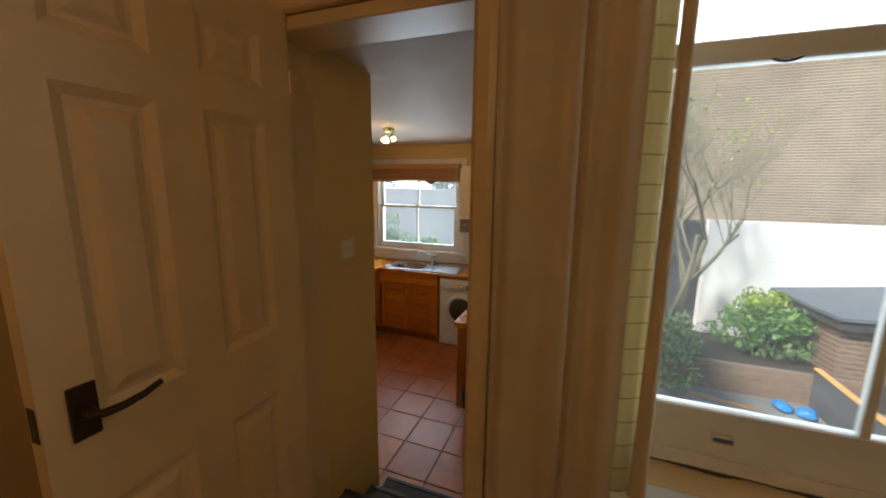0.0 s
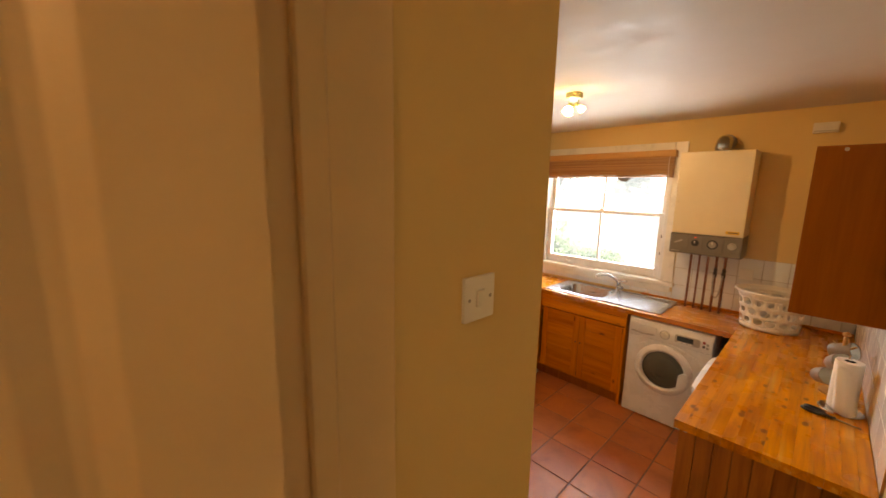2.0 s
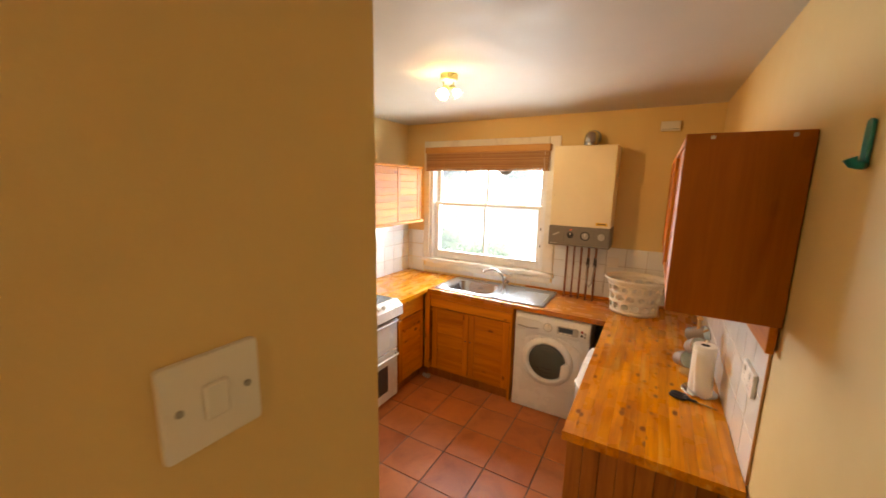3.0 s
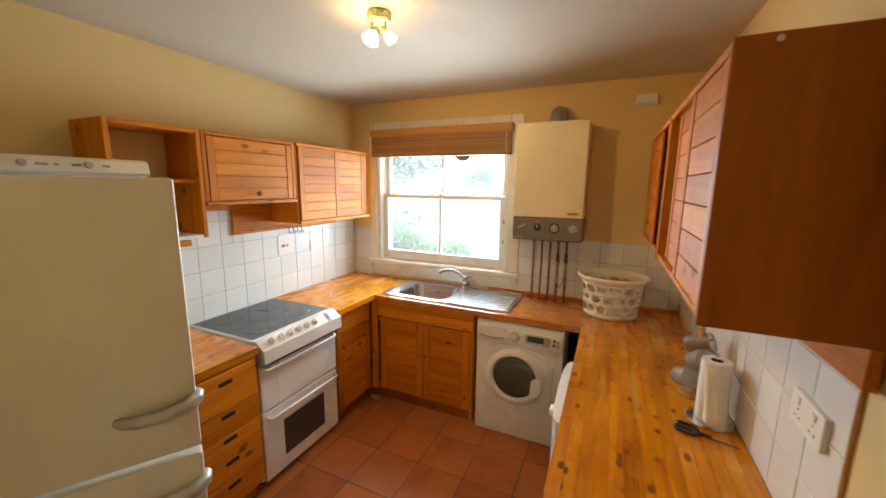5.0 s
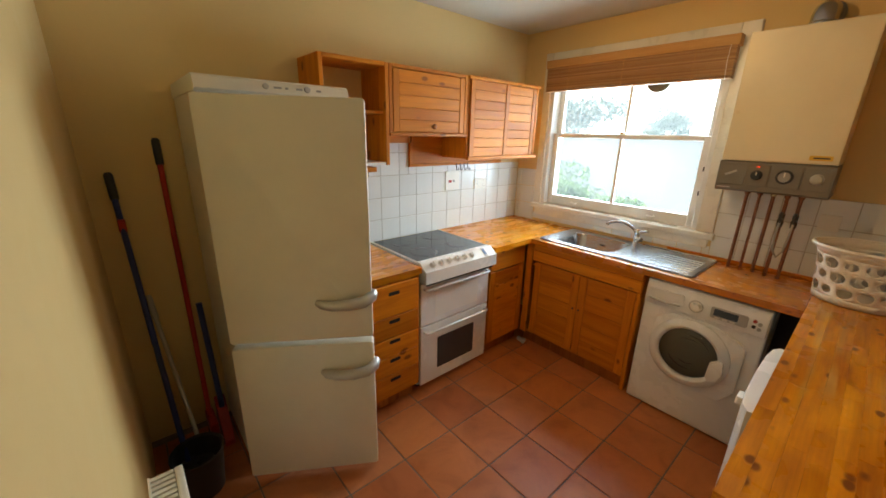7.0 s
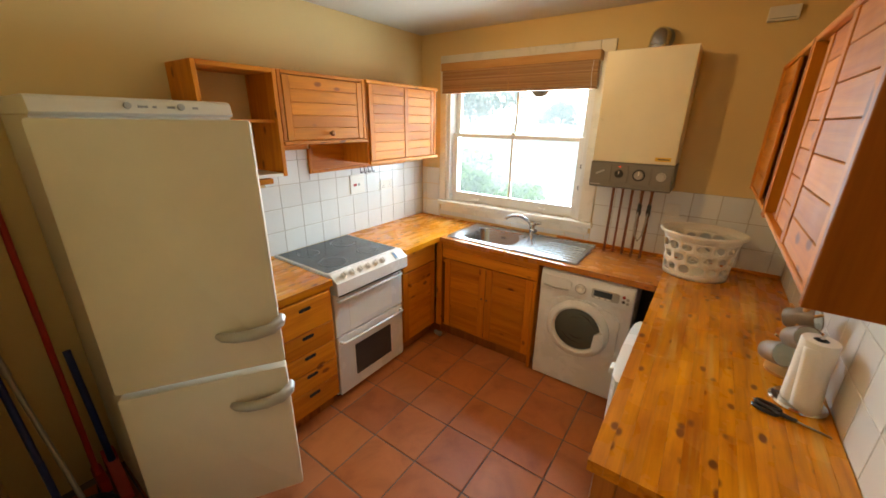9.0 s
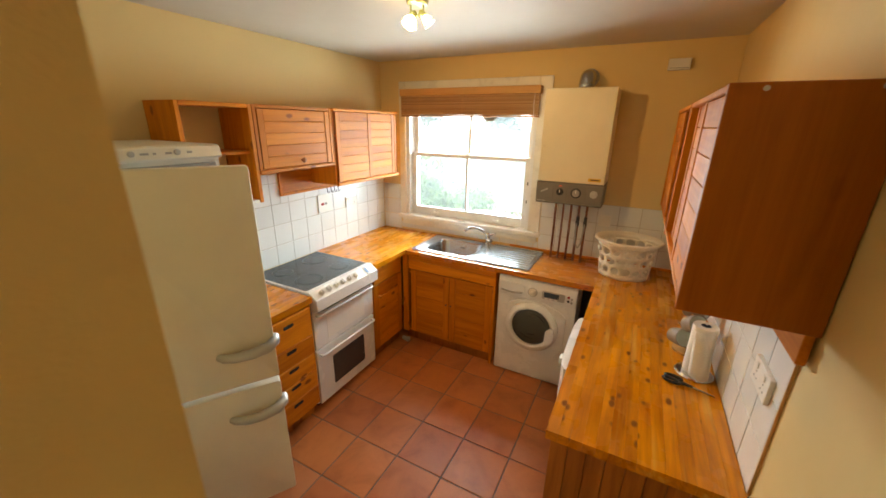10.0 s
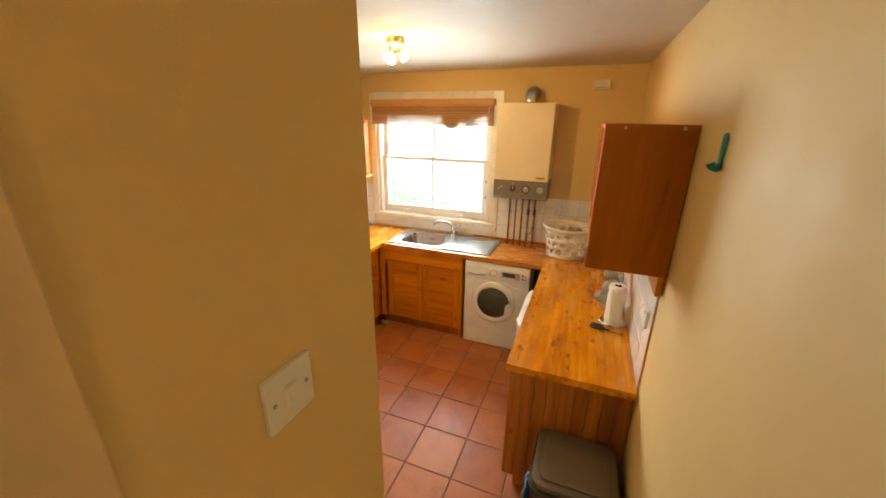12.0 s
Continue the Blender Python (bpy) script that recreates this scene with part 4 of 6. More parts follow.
bmesh.ops.transform(bm, matrix=Matrix.Translation(Vector((-1.069, CY1 - 0.10, 0.8955))) @ turn.to_4x4(), verts=bm.verts)
part("clock_display", bm, M_SILVER, panel)
bm = box(-0.008, -0.022, 0.003, 0.008, 0.022, 0.0055)
bmesh.ops.transform(bm, matrix=Matrix.Translation(Vector((-1.069, CY1 - 0.10, 0.8955))) @ turn.to_4x4(), verts=bm.verts)
part("clock_face", bm, M_BLUELCD, panel)
# slot drawn as a black strip, its shade put in the colour
part("vent_slot", box(-1.062, CY0 + 0.02, 0.776, -1.052, CY1 - 0.02, 0.786), M_GAPSHADE, ck)
for z0, z1, nm in ((0.485, 0.775, "grill_door"), (0.045, 0.475, "oven_door")):
    d = part(nm, box(-1.128, CY0 + 0.006, z0, -1.095, CY1 - 0.006, z1, 0.006, 2), M_APPL, ck)
    hz = z1 - 0.035
    part("handle", tube([(-1.095, CY0 + 0.035, hz), (-1.068, CY0 + 0.035, hz), (-1.062, CY0 + 0.045, hz), (-1.062, CY1 - 0.045, hz), (-1.068, CY1 - 0.035, hz), (-1.095, CY1 - 0.035, hz)], 0.010, 10), M_APPL, d, "", True)
    if nm == "oven_door":
        part("window", prism(round_outline(3.245, 0.13, 3.585, 0.365, 0.008, 3), "x", -1.0955, -1.0925, 0.001), M_OVENGLASS, d, "dark oven glass")
    else:
        part("window", prism(round_outline(3.22, 0.525, 3.61, 0.70, 0.006, 3), "x", -1.0955, -1.0940, 0.0005), M_WHITE, d, "pale patterned glass")

# ---- washing machine ----
wm = thing("washing_machine", "white front-loading washing machine under the worktop", "washing machine", (0.10, 4.45, 0))
part("body", box(-0.198, 4.165, 0.012, 0.395, 4.70, 0.852, 0.012, 3), M_APPL, wm, "", True)
for x in (-0.15, 0.345):
    part("foot", tube([(x, 4.22, 0.0), (x, 4.22, 0.02)], 0.018, 10), M_DARK, wm)
fascia = part("fascia", prism([(4.168, 0.700), (4.150, 0.708), (4.146, 0.76), (4.152, 0.815), (4.172, 0.846), (4.19, 0.846), (4.19, 0.700)], "x", -0.192, 0.389, 0.003), M_APPL, wm, "", True)
part("detergent_drawer", prism(round_outline(-0.180, 0.735, 0.015, 0.812, 0.02, 4), "y", 4.152, 4.1425, 0.002), M_APPL, fascia)
part("drawer_grip", tube([(-0.165, 4.142, 0.745), (-0.08, 4.137, 0.738), (0.0, 4.142, 0.745)], 0.006, 8), M_SILVER, fascia, "", True)
part("programme_dial", lathe([(0.030, 0), (0.030, 0.004), (0.024, 0.006), (0.022, 0.020), (0.016, 0.023), (0.0, 0.023)], (0.075, 4.147, 0.768), 26, turn=Matrix.Rotation(radians(90), 3, "X")), M_WHITE, fascia, "", True)
part("dial_ring", lathe([(0.036, 0), (0.036, 0.002), (0.031, 0.002)], (0.075, 4.1475, 0.768), 26, turn=Matrix.Rotation(radians(90), 3, "X")), M_SILVER, fascia)
part("display_surround", prism(round_outline(0.145, 0.735, 0.31, 0.80, 0.012, 4), "y", 4.15, 4.1435, 0.002), M_SILVER, fascia)
part("display", prism(round_outline(0.160, 0.752, 0.268, 0.79, 0.004, 3), "y", 4.1445, 4.1425), M_LCD, fascia, "dark display")
for k in range(3):
    part("button", prism(round_outline(0.168 + 0.034 * k, 0.738, 0.192 + 0.034 * k, 0.747, 0.003, 3), "y", 4.1445, 4.1415), M_WHITE, fascia)
for x, z, m in ((0.335, 0.755, M_DARK), (0.358, 0.775, M_SILVER), (0.335, 0.785, M_RED), (0.358, 0.748, M_GREY)):
    part("button", prism(ring_outline(x, z, 0.009, 14), "y", 4.15, 4.1425), m, fascia)
DCX, DCZ = 0.085, 0.475
plate = part("door_surround", prism([(-0.135, 0.36), (-0.11, 0.64), (-0.03, 0.685), (0.16, 0.69), (0.30, 0.64), (0.335, 0.60), (0.335, 0.34), (0.28, 0.255), (0.02, 0.245), (-0.09, 0.275)], "y", 4.166, 4.156, 0.004), M_APPL, wm)
RX = Matrix.Rotation(radians(90), 3, "X")
d = part("door", lathe([(0.205, 0.0), (0.205, 0.012), (0.19, 0.026), (0.165, 0.030), (0.152, 0.022), (0.146, 0.004)], (DCX, 4.158, DCZ), 44, turn=RX), M_APPL, wm, "white round door rim", True)
part("door_glass", lathe([(0.150, 0.010), (0.120, 0.028), (0.07, 0.038), (0.0, 0.041)], (DCX, 4.158, DCZ), 40, turn=RX), M_DRUM, d, "domed dark glass", True)
part("door_seal", lathe([(0.152, 0.006), (0.140, -0.002), (0.135, -0.0)], (DCX, 4.157, DCZ), 40, turn=RX), M_GREY, d, "", True)
# flat disc; the drum's inner shade is put into its dark colour
part("drum", lathe([(0.149, 0.002), (0.148, 0.004), (0.11, 0.0035), (0.06, 0.003), (0.0, 0.003)], (DCX, 4.157, DCZ), 36, turn=RX), plain("drum_shade_steel", (0.045, 0.040, 0.032), 0.28, 0.4, var=0.9, scale=16), d, "flat steel drum disc darkened for inside shade", True)
# steel arcs imitate the bright reflection streaks on the door glass
for r, a0, a1 in ((0.112, 20, 100), (0.088, 60, 130), (0.10, 200, 290), (0.066, 230, 310)):
    part("drum_rib", tube(arc((DCX, 4.1525, DCZ), r, a0, a1, 8), [0.001, 0.0025, 0.003, 0.003, 0.0035, 0.003, 0.003, 0.0025, 0.001], 6), M_STEEL, d, "thin steel arc imitating a glint in the glass", True)
part("door_grip", prism([(DCX + 0.112, DCZ - 0.085), (DCX + 0.118, DCZ + 0.005), (DCX + 0.150, DCZ + 0.03), (DCX + 0.178, DCZ + 0.03), (DCX + 0.186, DCZ - 0.04), (DCX + 0.165, DCZ - 0.095), (DCX + 0.125, DCZ - 0.105)], "y", 4.150, 4.120, 0.005), M_APPL, d, "", True)
# black sheet that stands in for the shade between machine and worktop run
part("void_panel", box(0.397, 4.45, 0.0, 0.498, 4.46, CZ), M_GAPSHADE, wm)

# ---- fridge-freezer, both doors left ajar ----
FY0, FY1, FXF = 2.085, 2.690, -1.130
fr = thing("fridge_freezer", "tall cream-white fridge-freezer with both doors ajar", "fridge", (-1.4, 2.37, 0))
bm = box(XL + 0.03, FY0, 0.03, FXF, FY1, 1.79, 0.0)
part("cabinet", bm, M_FRIDGE, fr)
for y in (FY0 + 0.05, FY1 - 0.05):
    for x in (XL + 0.09, FXF - 0.06):
        part("foot", tube([(x, y, 0.0), (x, y, 0.03)], 0.018, 10), M_DARK, fr)
cap = part("top_panel", prism([(FXF - 0.55, 1.791), (FXF + 0.040, 1.791), (FXF + 0.052, 1.800), (FXF + 0.040, 1.842), (FXF + 0.02, 1.850), (FXF - 0.55, 1.850)], "y", FY0 - 0.004, FY1 - 0.012, 0.003), M_FRIDGE, fr, "cream control panel cap")
for y, r in ((2.325, 0.012), (2.49, 0.013)):
    part("control_knob", lathe([(r, 0), (r * 0.9, 0.008), (0, 0.009)], (FXF + 0.046, y, 1.824), 16, turn=Matrix.Rotation(radians(82), 3, "Y")), M_SILVER, cap, "", True)
for y, w in ((2.355, 0.03), (2.445, 0.025), (2.53, 0.02), (2.40, 0.012)):
    part("marking", box(FXF + 0.0435, y, 1.818, FXF + 0.0475, y + w, 1.826), M_GREY, cap)
part("gasket", box(FXF - 0.001, FY0 + 0.02, 0.08, FXF + 0.008, FY1 - 0.02, 1.77, 0.003), M_GREY, fr)
hinge = Vector((FXF + 0.015, FY0 + 0.006, 0.0))
swing = Matrix.Translation(hinge) @ Matrix.Rotation(radians(-31.5), 4, "Z") @ Matrix.Translation(-hinge)


def fridge_door(name, z0, z1, hz):
    x0 = hinge.x
    bm = prism(round_outline(FY0 + 0.002, z0, FY1, z1, 0.012, 4), "x", x0, x0 + 0.058, 0.008)
    bmesh.ops.transform(bm, matrix=swing, verts=bm.verts)
    d = part(name, bm, M_FRIDGE, fr, "", True)
    bm = box(x0 - 0.010, FY0 + 0.035, z0 + 0.03, x0 - 0.0005, FY1 - 0.035, z1 - 0.03, 0.004)
    bmesh.ops.transform(bm, matrix=swing, verts=bm.verts)
    part("door_seal", bm, M_GREY, d)
    # bowed bar, thick at the free edge and tapering towards the hinge
    y1 = FY1 + 0.004
    path = [(x0 + 0.030, y1, hz + 0.018), (x0 + 0.066, y1 - 0.004, hz + 0.016), (x0 + 0.094, y1 - 0.035, hz + 0.006), (x0 + 0.100, y1 - 0.10, hz - 0.004), (x0 + 0.092, y1 - 0.17, hz - 0.008), (x0 + 0.074, y1 - 0.215, hz - 0.008), (x0 + 0.056, y1 - 0.235, hz - 0.006)]
    bm = tube(path, [0.022, 0.024, 0.025, 0.024, 0.022, 0.019, 0.014], 14)
    bmesh.ops.transform(bm, matrix=swing, verts=bm.verts)
    part("handle", bm, M_SILVER, d, "silver bowed grip", True)


fridge_door("fridge_door", 0.778, 1.782, 0.962)
fridge_door("freezer_door", 0.05, 0.752, 0.618)

# ---- wall cupboards, cooker side ----
CX = -1.417
u1 = thing("wall_cupboard", "open pine wall shelf unit above the fridge", "wall cupboard", (-1.56, 2.9, 1.45), "cooker side cupboards")
part("side", box(XL + 0.003, 2.690, 1.47, CX, 2.712, 2.045, 0.002), M_PZ, u1)
part("side", box(XL + 0.003, 3.085, 1.47, CX, 3.108, 2.045, 0.002), M_PZ, u1)
part("top", box(XL + 0.003, 2.713, 2.023, CX, 3.084, 2.045, 0.002), M_PY, u1)
part("bottom", box(XL + 0.003, 2.713, 1.47, CX - 0.004, 3.084, 1.488, 0.002), M_WHITE, u1, "white laminate bottom shelf")
part("shelf", box(XL + 0.003, 2.713, 1.765, CX - 0.03, 3.084, 1.783, 0.002), M_PY, u1)
part("rail", box(XL + 0.003, 2.75, 1.425, CX - 0.06, 3.05, 1.455, 0.003), M_PY, u1)
u2 = thing("wall_cupboard", "pine wall cupboard with one lift-up plank door", "wall cupboard", (-1.56, 3.43, 1.66), "cooker side cupboards")
carcass(u2, XL + 0.003, 3.112, 1.665, CX - 0.022, 3.752, 2.046, M_PZ, "+x")
part("face_stile", box(CX - 0.021, 3.112, 1.665, CX - 0.001, 3.135, 2.046, 0.002), M_PZ, u2)
part("face_stile", box(CX - 0.021, 3.728, 1.665, CX - 0.001, 3.752, 2.046, 0.002), M_PZ, u2)
part("face_rail", box(CX - 0.021, 3.136, 2.026, CX - 0.001, 3.727, 2.046, 0.002), M_PY, u2)
part("bottom_lip", box(CX - 0.021, 3.112, 1.642, CX + 0.006, 3.752, 1.664, 0.003), M_PY, u2)
d2 = plank_door(u2, "door", "+x", CX, 3.140, 3.724, 1.668, 2.022, 5, 0.042)
part("knob", lathe([(0.007, 0.0), (0.007, 0.012), (0.016, 0.018), (0.018, 0.026), (0.010, 0.034), (0.0, 0.035)], (CX, 3.44, 1.705), 16, turn=Matrix.Rotation(radians(90), 3, "Y")), M_END, d2, "turned pine knob", True)
part("back_rail", box(XL + 0.003, 3.112, 1.595, XL + 0.022, 3.44, 1.664, 0.002), M_PY, u2)
lb = thing("pine_backboard", "pine back board on the tiles below the cupboards", "panel", (-1.69, 3.9, 1.425))
part("board", box(XL + 0.003, 3.463, 1.447, XL + 0.016, 4.45, 1.640, 0.001), M_PY, lb)
part("edge_strip", box(XL + 0.003, 3.442, 1.425, XL + 0.026, 3.462, 1.594, 0.003), M_PZ, lb)
part("edge_strip", box(XL + 0.003, 3.463, 1.425, XL + 0.026, 4.45, 1.446, 0.003), M_PY, lb)
u3 = thing("wall_cupboard", "pine wall cupboard with two sliding plank doors", "wall cupboard", (-1.56, 4.15, 1.42), "cooker side cupboards")
carcass(u3, XL + 0.003, 3.756, 1.488, CX - 0.004, 4.57, 2.048, M_PZ, "+x", 0.02)
part("bottom_lip", box(CX - 0.003, 3.756, 1.482, CX + 0.022, 4.575, 1.506, 0.003), M_PY, u3)
part("top_lip", box(CX - 0.003, 3.756, 2.026, CX + 0.014, 4.575, 2.048, 0.003), M_PY, u3)
plank_door(u3, "sliding_door", "+x", CX + 0.011, 3.778, 4.19, 1.508, 2.024, 8, 0.040, 0.014)
plank_door(u3, "sliding_door", "+x", CX - 0.006, 4.17, 4.545, 1.508, 2.024, 8, 0.040, 0.014)
hk = thing("hook_rail", "four small dark metal cup hooks under the cupboard", "hooks", (-1.69, 3.95, 1.40))
for k in range(4):
    y = 3.90 + 0.042 * k
    part("hook", tube([(XL + 0.028, y, 1.436), (XL + 0.034, y, 1.405)] + arc((XL + 0.034, y + 0.012, 1.395), 0.012, 180, 380, 8, "yz"), 0.0032, 6), M_NOSE, hk, "", True)


def wall_plate(name, label, y0, y1, z0, z1, category="socket"):
    t = thing(name, label, category, (XL + 0.008, (y0 + y1) / 2, z0))
    part("plate", prism(round_outline(y0, z0, y1, z1, 0.005, 3), "x", XL + 0.008, XL + 0.019, 0.003), M_WHITE, t)
    return t


cs = wall_plate("cooker_switch", "white cooker isolator switch with red rocker on tiles", 3.80, 3.945, 1.225, 1.375, "switch")
part("rocker", box(XL + 0.018, 3.83, 1.285, XL + 0.023, 3.862, 1.305, 0.002), M_RED, cs, "red rocker")
part("rocker", box(XL + 0.018, 3.875, 1.285, XL + 0.023, 3.895, 1.305, 0.002), M_GREY, cs)
so = wall_plate("double_socket", "white double power socket on the tiled wall", 4.13, 4.276, 1.215, 1.30)
for y in (4.165, 4.24):
    part("rocker", box(XL + 0.018, y - 0.006, 1.268, XL + 0.022, y + 0.006, 1.288, 0.001), M_WHITE, so)
    for a, b in ((0, 0.25), (-0.011, 0.232), (0.011, 0.232)):
        # pin holes are black chips in place of their shade
        part("pin_hole", box(XL + 0.0185, y + a - 0.003, 1.0 + b, XL + 0.0196, y + a + 0.003, 1.004 + b), M_GAPSHADE, so)

# ---- wall cupboards over the long worktop ----
RXF = 0.80
def side_cupboard(y0, y1, label, doors):
    t = thing("wall_cupboard", label, "wall cupboard", (0.94, (y0 + y1) / 2, 1.480), "cupboards over the long worktop")
    part("end_panel", box(RXF - 0.014, y0, 1.480, XR - 0.003, y0 + 0.02, 2.05, 0.002), M_CUPEND, t, "plain dark veneer end")
    part("end_panel", box(RXF - 0.012, y1 - 0.02, 1.480, XR - 0.003, y1, 2.05, 0.002), M_PZ, t)
    part("top", box(RXF + 0.012, y0 + 0.021, 2.03, XR - 0.003, y1 - 0.021, 2.05, 0.002), M_PY, t)
    part("bottom", box(RXF + 0.012, y0 + 0.021, 1.485, XR - 0.003, y1 - 0.021, 1.505, 0.002), M_PY, t)
    part("back", box(XR - 0.012, y0 + 0.021, 1.506, XR - 0.004, y1 - 0.021, 2.029), M_END, t)
    part("shelf", box(RXF + 0.05, y0 + 0.021, 1.75, XR - 0.013, y1 - 0.021, 1.766, 0.002), M_PY, t)
    part("top_track", box(RXF - 0.012, y0 + 0.021, 2.031, RXF + 0.011, y1 - 0.021, 2.05, 0.003), M_PY, t)
    part("bottom_track", box(RXF - 0.010, y0 + 0.021, 1.487, RXF + 0.011, y1 - 0.021, 1.501, 0.003), M_PY, t)
    for a, b, sink in doors:
        plank_door(t, "sliding_door", "-x", RXF - 0.010 + sink, a, b, 1.503, 2.028, 7, 0.042, 0.012)
    return t


ru = side_cupboard(2.705, 3.560, "pine wall cupboard with sliding doors and plain end", ((2.728, 3.115, 0.0), (3.05, 3.42, 0.014)))
for x in (RXF + 0.055, XR - 0.05):
    part("screw_cap", prism(ring_outline(x, 2.037, 0.006, 12), "y", 2.7045, 2.702), M_SILVER, ru)
side_cupboard(3.563, 4.33, "pine wall cupboard with one sliding door part open", ((3.84, 4.305, 0.0),))
br = thing("wall_batten", "pine batten on the wall under the cupboard", "batten", (XR - 0.02, 3.13, 1.39))
part("batten", box(XR - 0.030, 2.715, 1.392, XR - 0.0085, 3.55, 1.4785, 0.002), M_PY, br)

# ---- boiler, flue and pipes ----
bo = thing("boiler", "cream wall-hung gas boiler with grey control panel", "boiler", (0.195, 4.6, 1.39))
part("case", box(-0.04, 4.447, 1.556, 0.43, YB - 0.003, 2.20, 0.006, 2), M_BOILER, bo)
bp = part("control_panel", prism([(4.464, 1.39), (4.443, 1.402), (4.439, 1.545), (4.449, 1.554), (YB - 0.02, 1.554), (YB - 0.02, 1.39)], "x", -0.042, 0.432, 0.003), M_PANEL, bo, "grey control panel")
for x0, x1 in ((-0.035, 0.085), (0.09, 0.185), (0.19, 0.315), (0.32, 0.425)):
    part("panel_inset", box(x0, 4.437, 1.425, x1, 4.441, 1.54, 0.002), M_PANEL, bp)
for x, r in ((0.135, 0.026), (0.25, 0.034), (0.372, 0.027)):
    k = part("dial", lathe([(r, 0), (r, 0.004), (r * 0.8, 0.005), (r * 0.74, 0.016), (0.0, 0.018)], (x, 4.438, 1.485), 26, turn=RX), M_DARK if r < 0.03 and x < 0.3 else M_GREY if x < 0.3 else M_SILVER, bp, "", True)
    if x < 0.3:
        part("pointer", box(x - 0.0025, 4.418, 1.485, x + 0.0025, 4.421, 1.485 + r * 0.7), M_WHITE, k)
    if 0.2 < x < 0.3:
        part("dial_ring", lathe([(r * 1.06, 0.0), (r * 1.06, 0.006), (r * 0.94, 0.006)], (x, 4.438, 1.485), 26, turn=RX), M_DARK, k)
part("indicator", box(0.128, 4.434, 1.526, 0.142, 4.438, 1.532), M_LED, bp, "small red light")
bm = box(-0.028, -0.0015, -0.006, 0.028, 0.0015, 0.006, 0.001)
bmesh.ops.transform(bm, matrix=pose(0.02, 4.436, 1.49, 0, -28, 0), verts=bm.verts)
part("badge", bm, M_SILVER, bp)
part("nameplate", box(-0.03, 4.436, 1.407, 0.03, 4.439, 1.413), M_SILVER, bp)
part("label", box(0.32, 4.4445, 1.575, 0.405, 4.4472, 1.598), M_YELLOW, bo, "yellow warning label")
part("label_line", box(0.335, 4.4438, 1.583, 0.395, 4.4446, 1.590), M_NOSE, bo)
fl = thing("boiler_flue", "silver metal flue elbow above the boiler", "flue", (0.20, 4.62, 2.20))
part("elbow", tube([(0.205, 4.60, 2.20), (0.205, 4.60, 2.232)] + [(0.205, 4.60 + 0.052 * (1 - math.cos(a)), 2.232 + 0.052 * math.sin(a)) for a in (0.26, 0.52, 0.78, 1.04, 1.3, 1.57)] + [(0.205, YB - 0.002, 2.284)], 0.052, 22), M_STEEL, fl, "", True)
for z in (2.206, 2.226):
    part("seam", lathe([(0.0525, 0), (0.055, 0.004), (0.0525, 0.008)], (0.205, 4.60, z), 24), M_STEEL, fl, "", True)
part("wall_collar", lathe([(0.064, 0), (0.064, 0.008), (0.053, 0.012)], (0.205, YB - 0.002, 2.284), 24, turn=RX), M_GREY, fl, "", True)
xs = (0.085, 0.145, 0.205, 0.268, 0.325)
for k, x in enumerate(xs):
    y = 4.62 if k < 3 else 4.60
    p = thing("boiler_pipe", "brown painted copper pipe below the boiler", "pipe", (x, y, WT), "pipes below the boiler")
    part("pipe", tube([(x, y, WT + 0.001), (x + 0.001, y, 1.15), (x, y, 1.392)], 0.009 if k != 1 else 0.0075, 12), M_COPPER, p, "", True)
    part("nut", lathe([(0.014, 0), (0.014, 0.022)], (x, y, 1.365), 6), M_BRASS if k == 2 else M_COPPER, p)
    if k > 2:
        part("valve", tube([(x, y - 0.002, 1.24), (x, y - 0.03, 1.24)], 0.013, 12), M_BRONZE, p, "small dark valve", True)
        part("valve_lever", tube([(x, y - 0.03, 1.215), (x, y - 0.034, 1.29)], 0.007, 8), M_DARK, p, "black lever", True)
        part("valve_body", lathe([(0.0, 0), (0.013, 0.004), (0.015, 0.03), (0.012, 0.045), (0.014, 0.075), (0.0, 0.08)], (x, y - 0.004, 1.20), 12), M_BRONZE, p, "", True)
ho = thing("filling_loop", "braided steel filling hose looped between pipes", "hose", (0.30, 4.58, 1.0))
part("hose", tube([(0.268, 4.572, 1.24), (0.268, 4.545, 1.17), (0.275, 4.54, 1.08), (0.298, 4.54, 1.04), (0.318, 4.54, 1.08), (0.325, 4.545, 1.17), (0.325, 4.572, 1.24)], 0.006, 10), M_GREY, ho, "", True)
sk = thing("fused_spur", "white fused spur plate beside the boiler pipes", "socket", (0.45, YB - 0.008, 1.22))
part("plate", prism(round_outline(0.41, 1.20, 0.496, 1.286, 0.005, 3), "y", YB - 0.008, YB - 0.020, 0.003), M_WHITE, sk)
part("fuse_holder", box(0.443, YB - 0.024, 1.228, 0.463, YB - 0.0195, 1.258, 0.001), M_WHITE, sk)
vb = thing("wall_alarm", "small white plastic sensor box high on wall", "sensor", (0.755, YB - 0.002, 2.31))
part("case", box(0.69, YB - 0.035, 2.312, 0.82, YB - 0.002, 2.382, 0.005, 2), M_WHITE, vb)
part("slot", box(0.70, YB - 0.0365, 2.322, 0.81, YB - 0.0348, 2.326), M_GREY, vb)

# ---- wooden blind, gathered at the top ----
bl = thing("venetian_blind", "brown wooden venetian blind pulled up over window", "blind", (-0.77, 4.67, 2.02))
part("pelmet", box(-1.412, 4.628, 2.184, -0.125, 4.706, 2.243, 0.004, 2), M_PELMET, bl, "light wooden pelmet")
for k in range(17):
    z = 2.174 - 0.0092 * k
    bm = box(-1.402, 4.636 + 0.002 * math.sin(k * 2.1), z, -0.135, 4.692, z + 0.0085, 0.001)
    part("slat", bm, M_BLIND, bl)
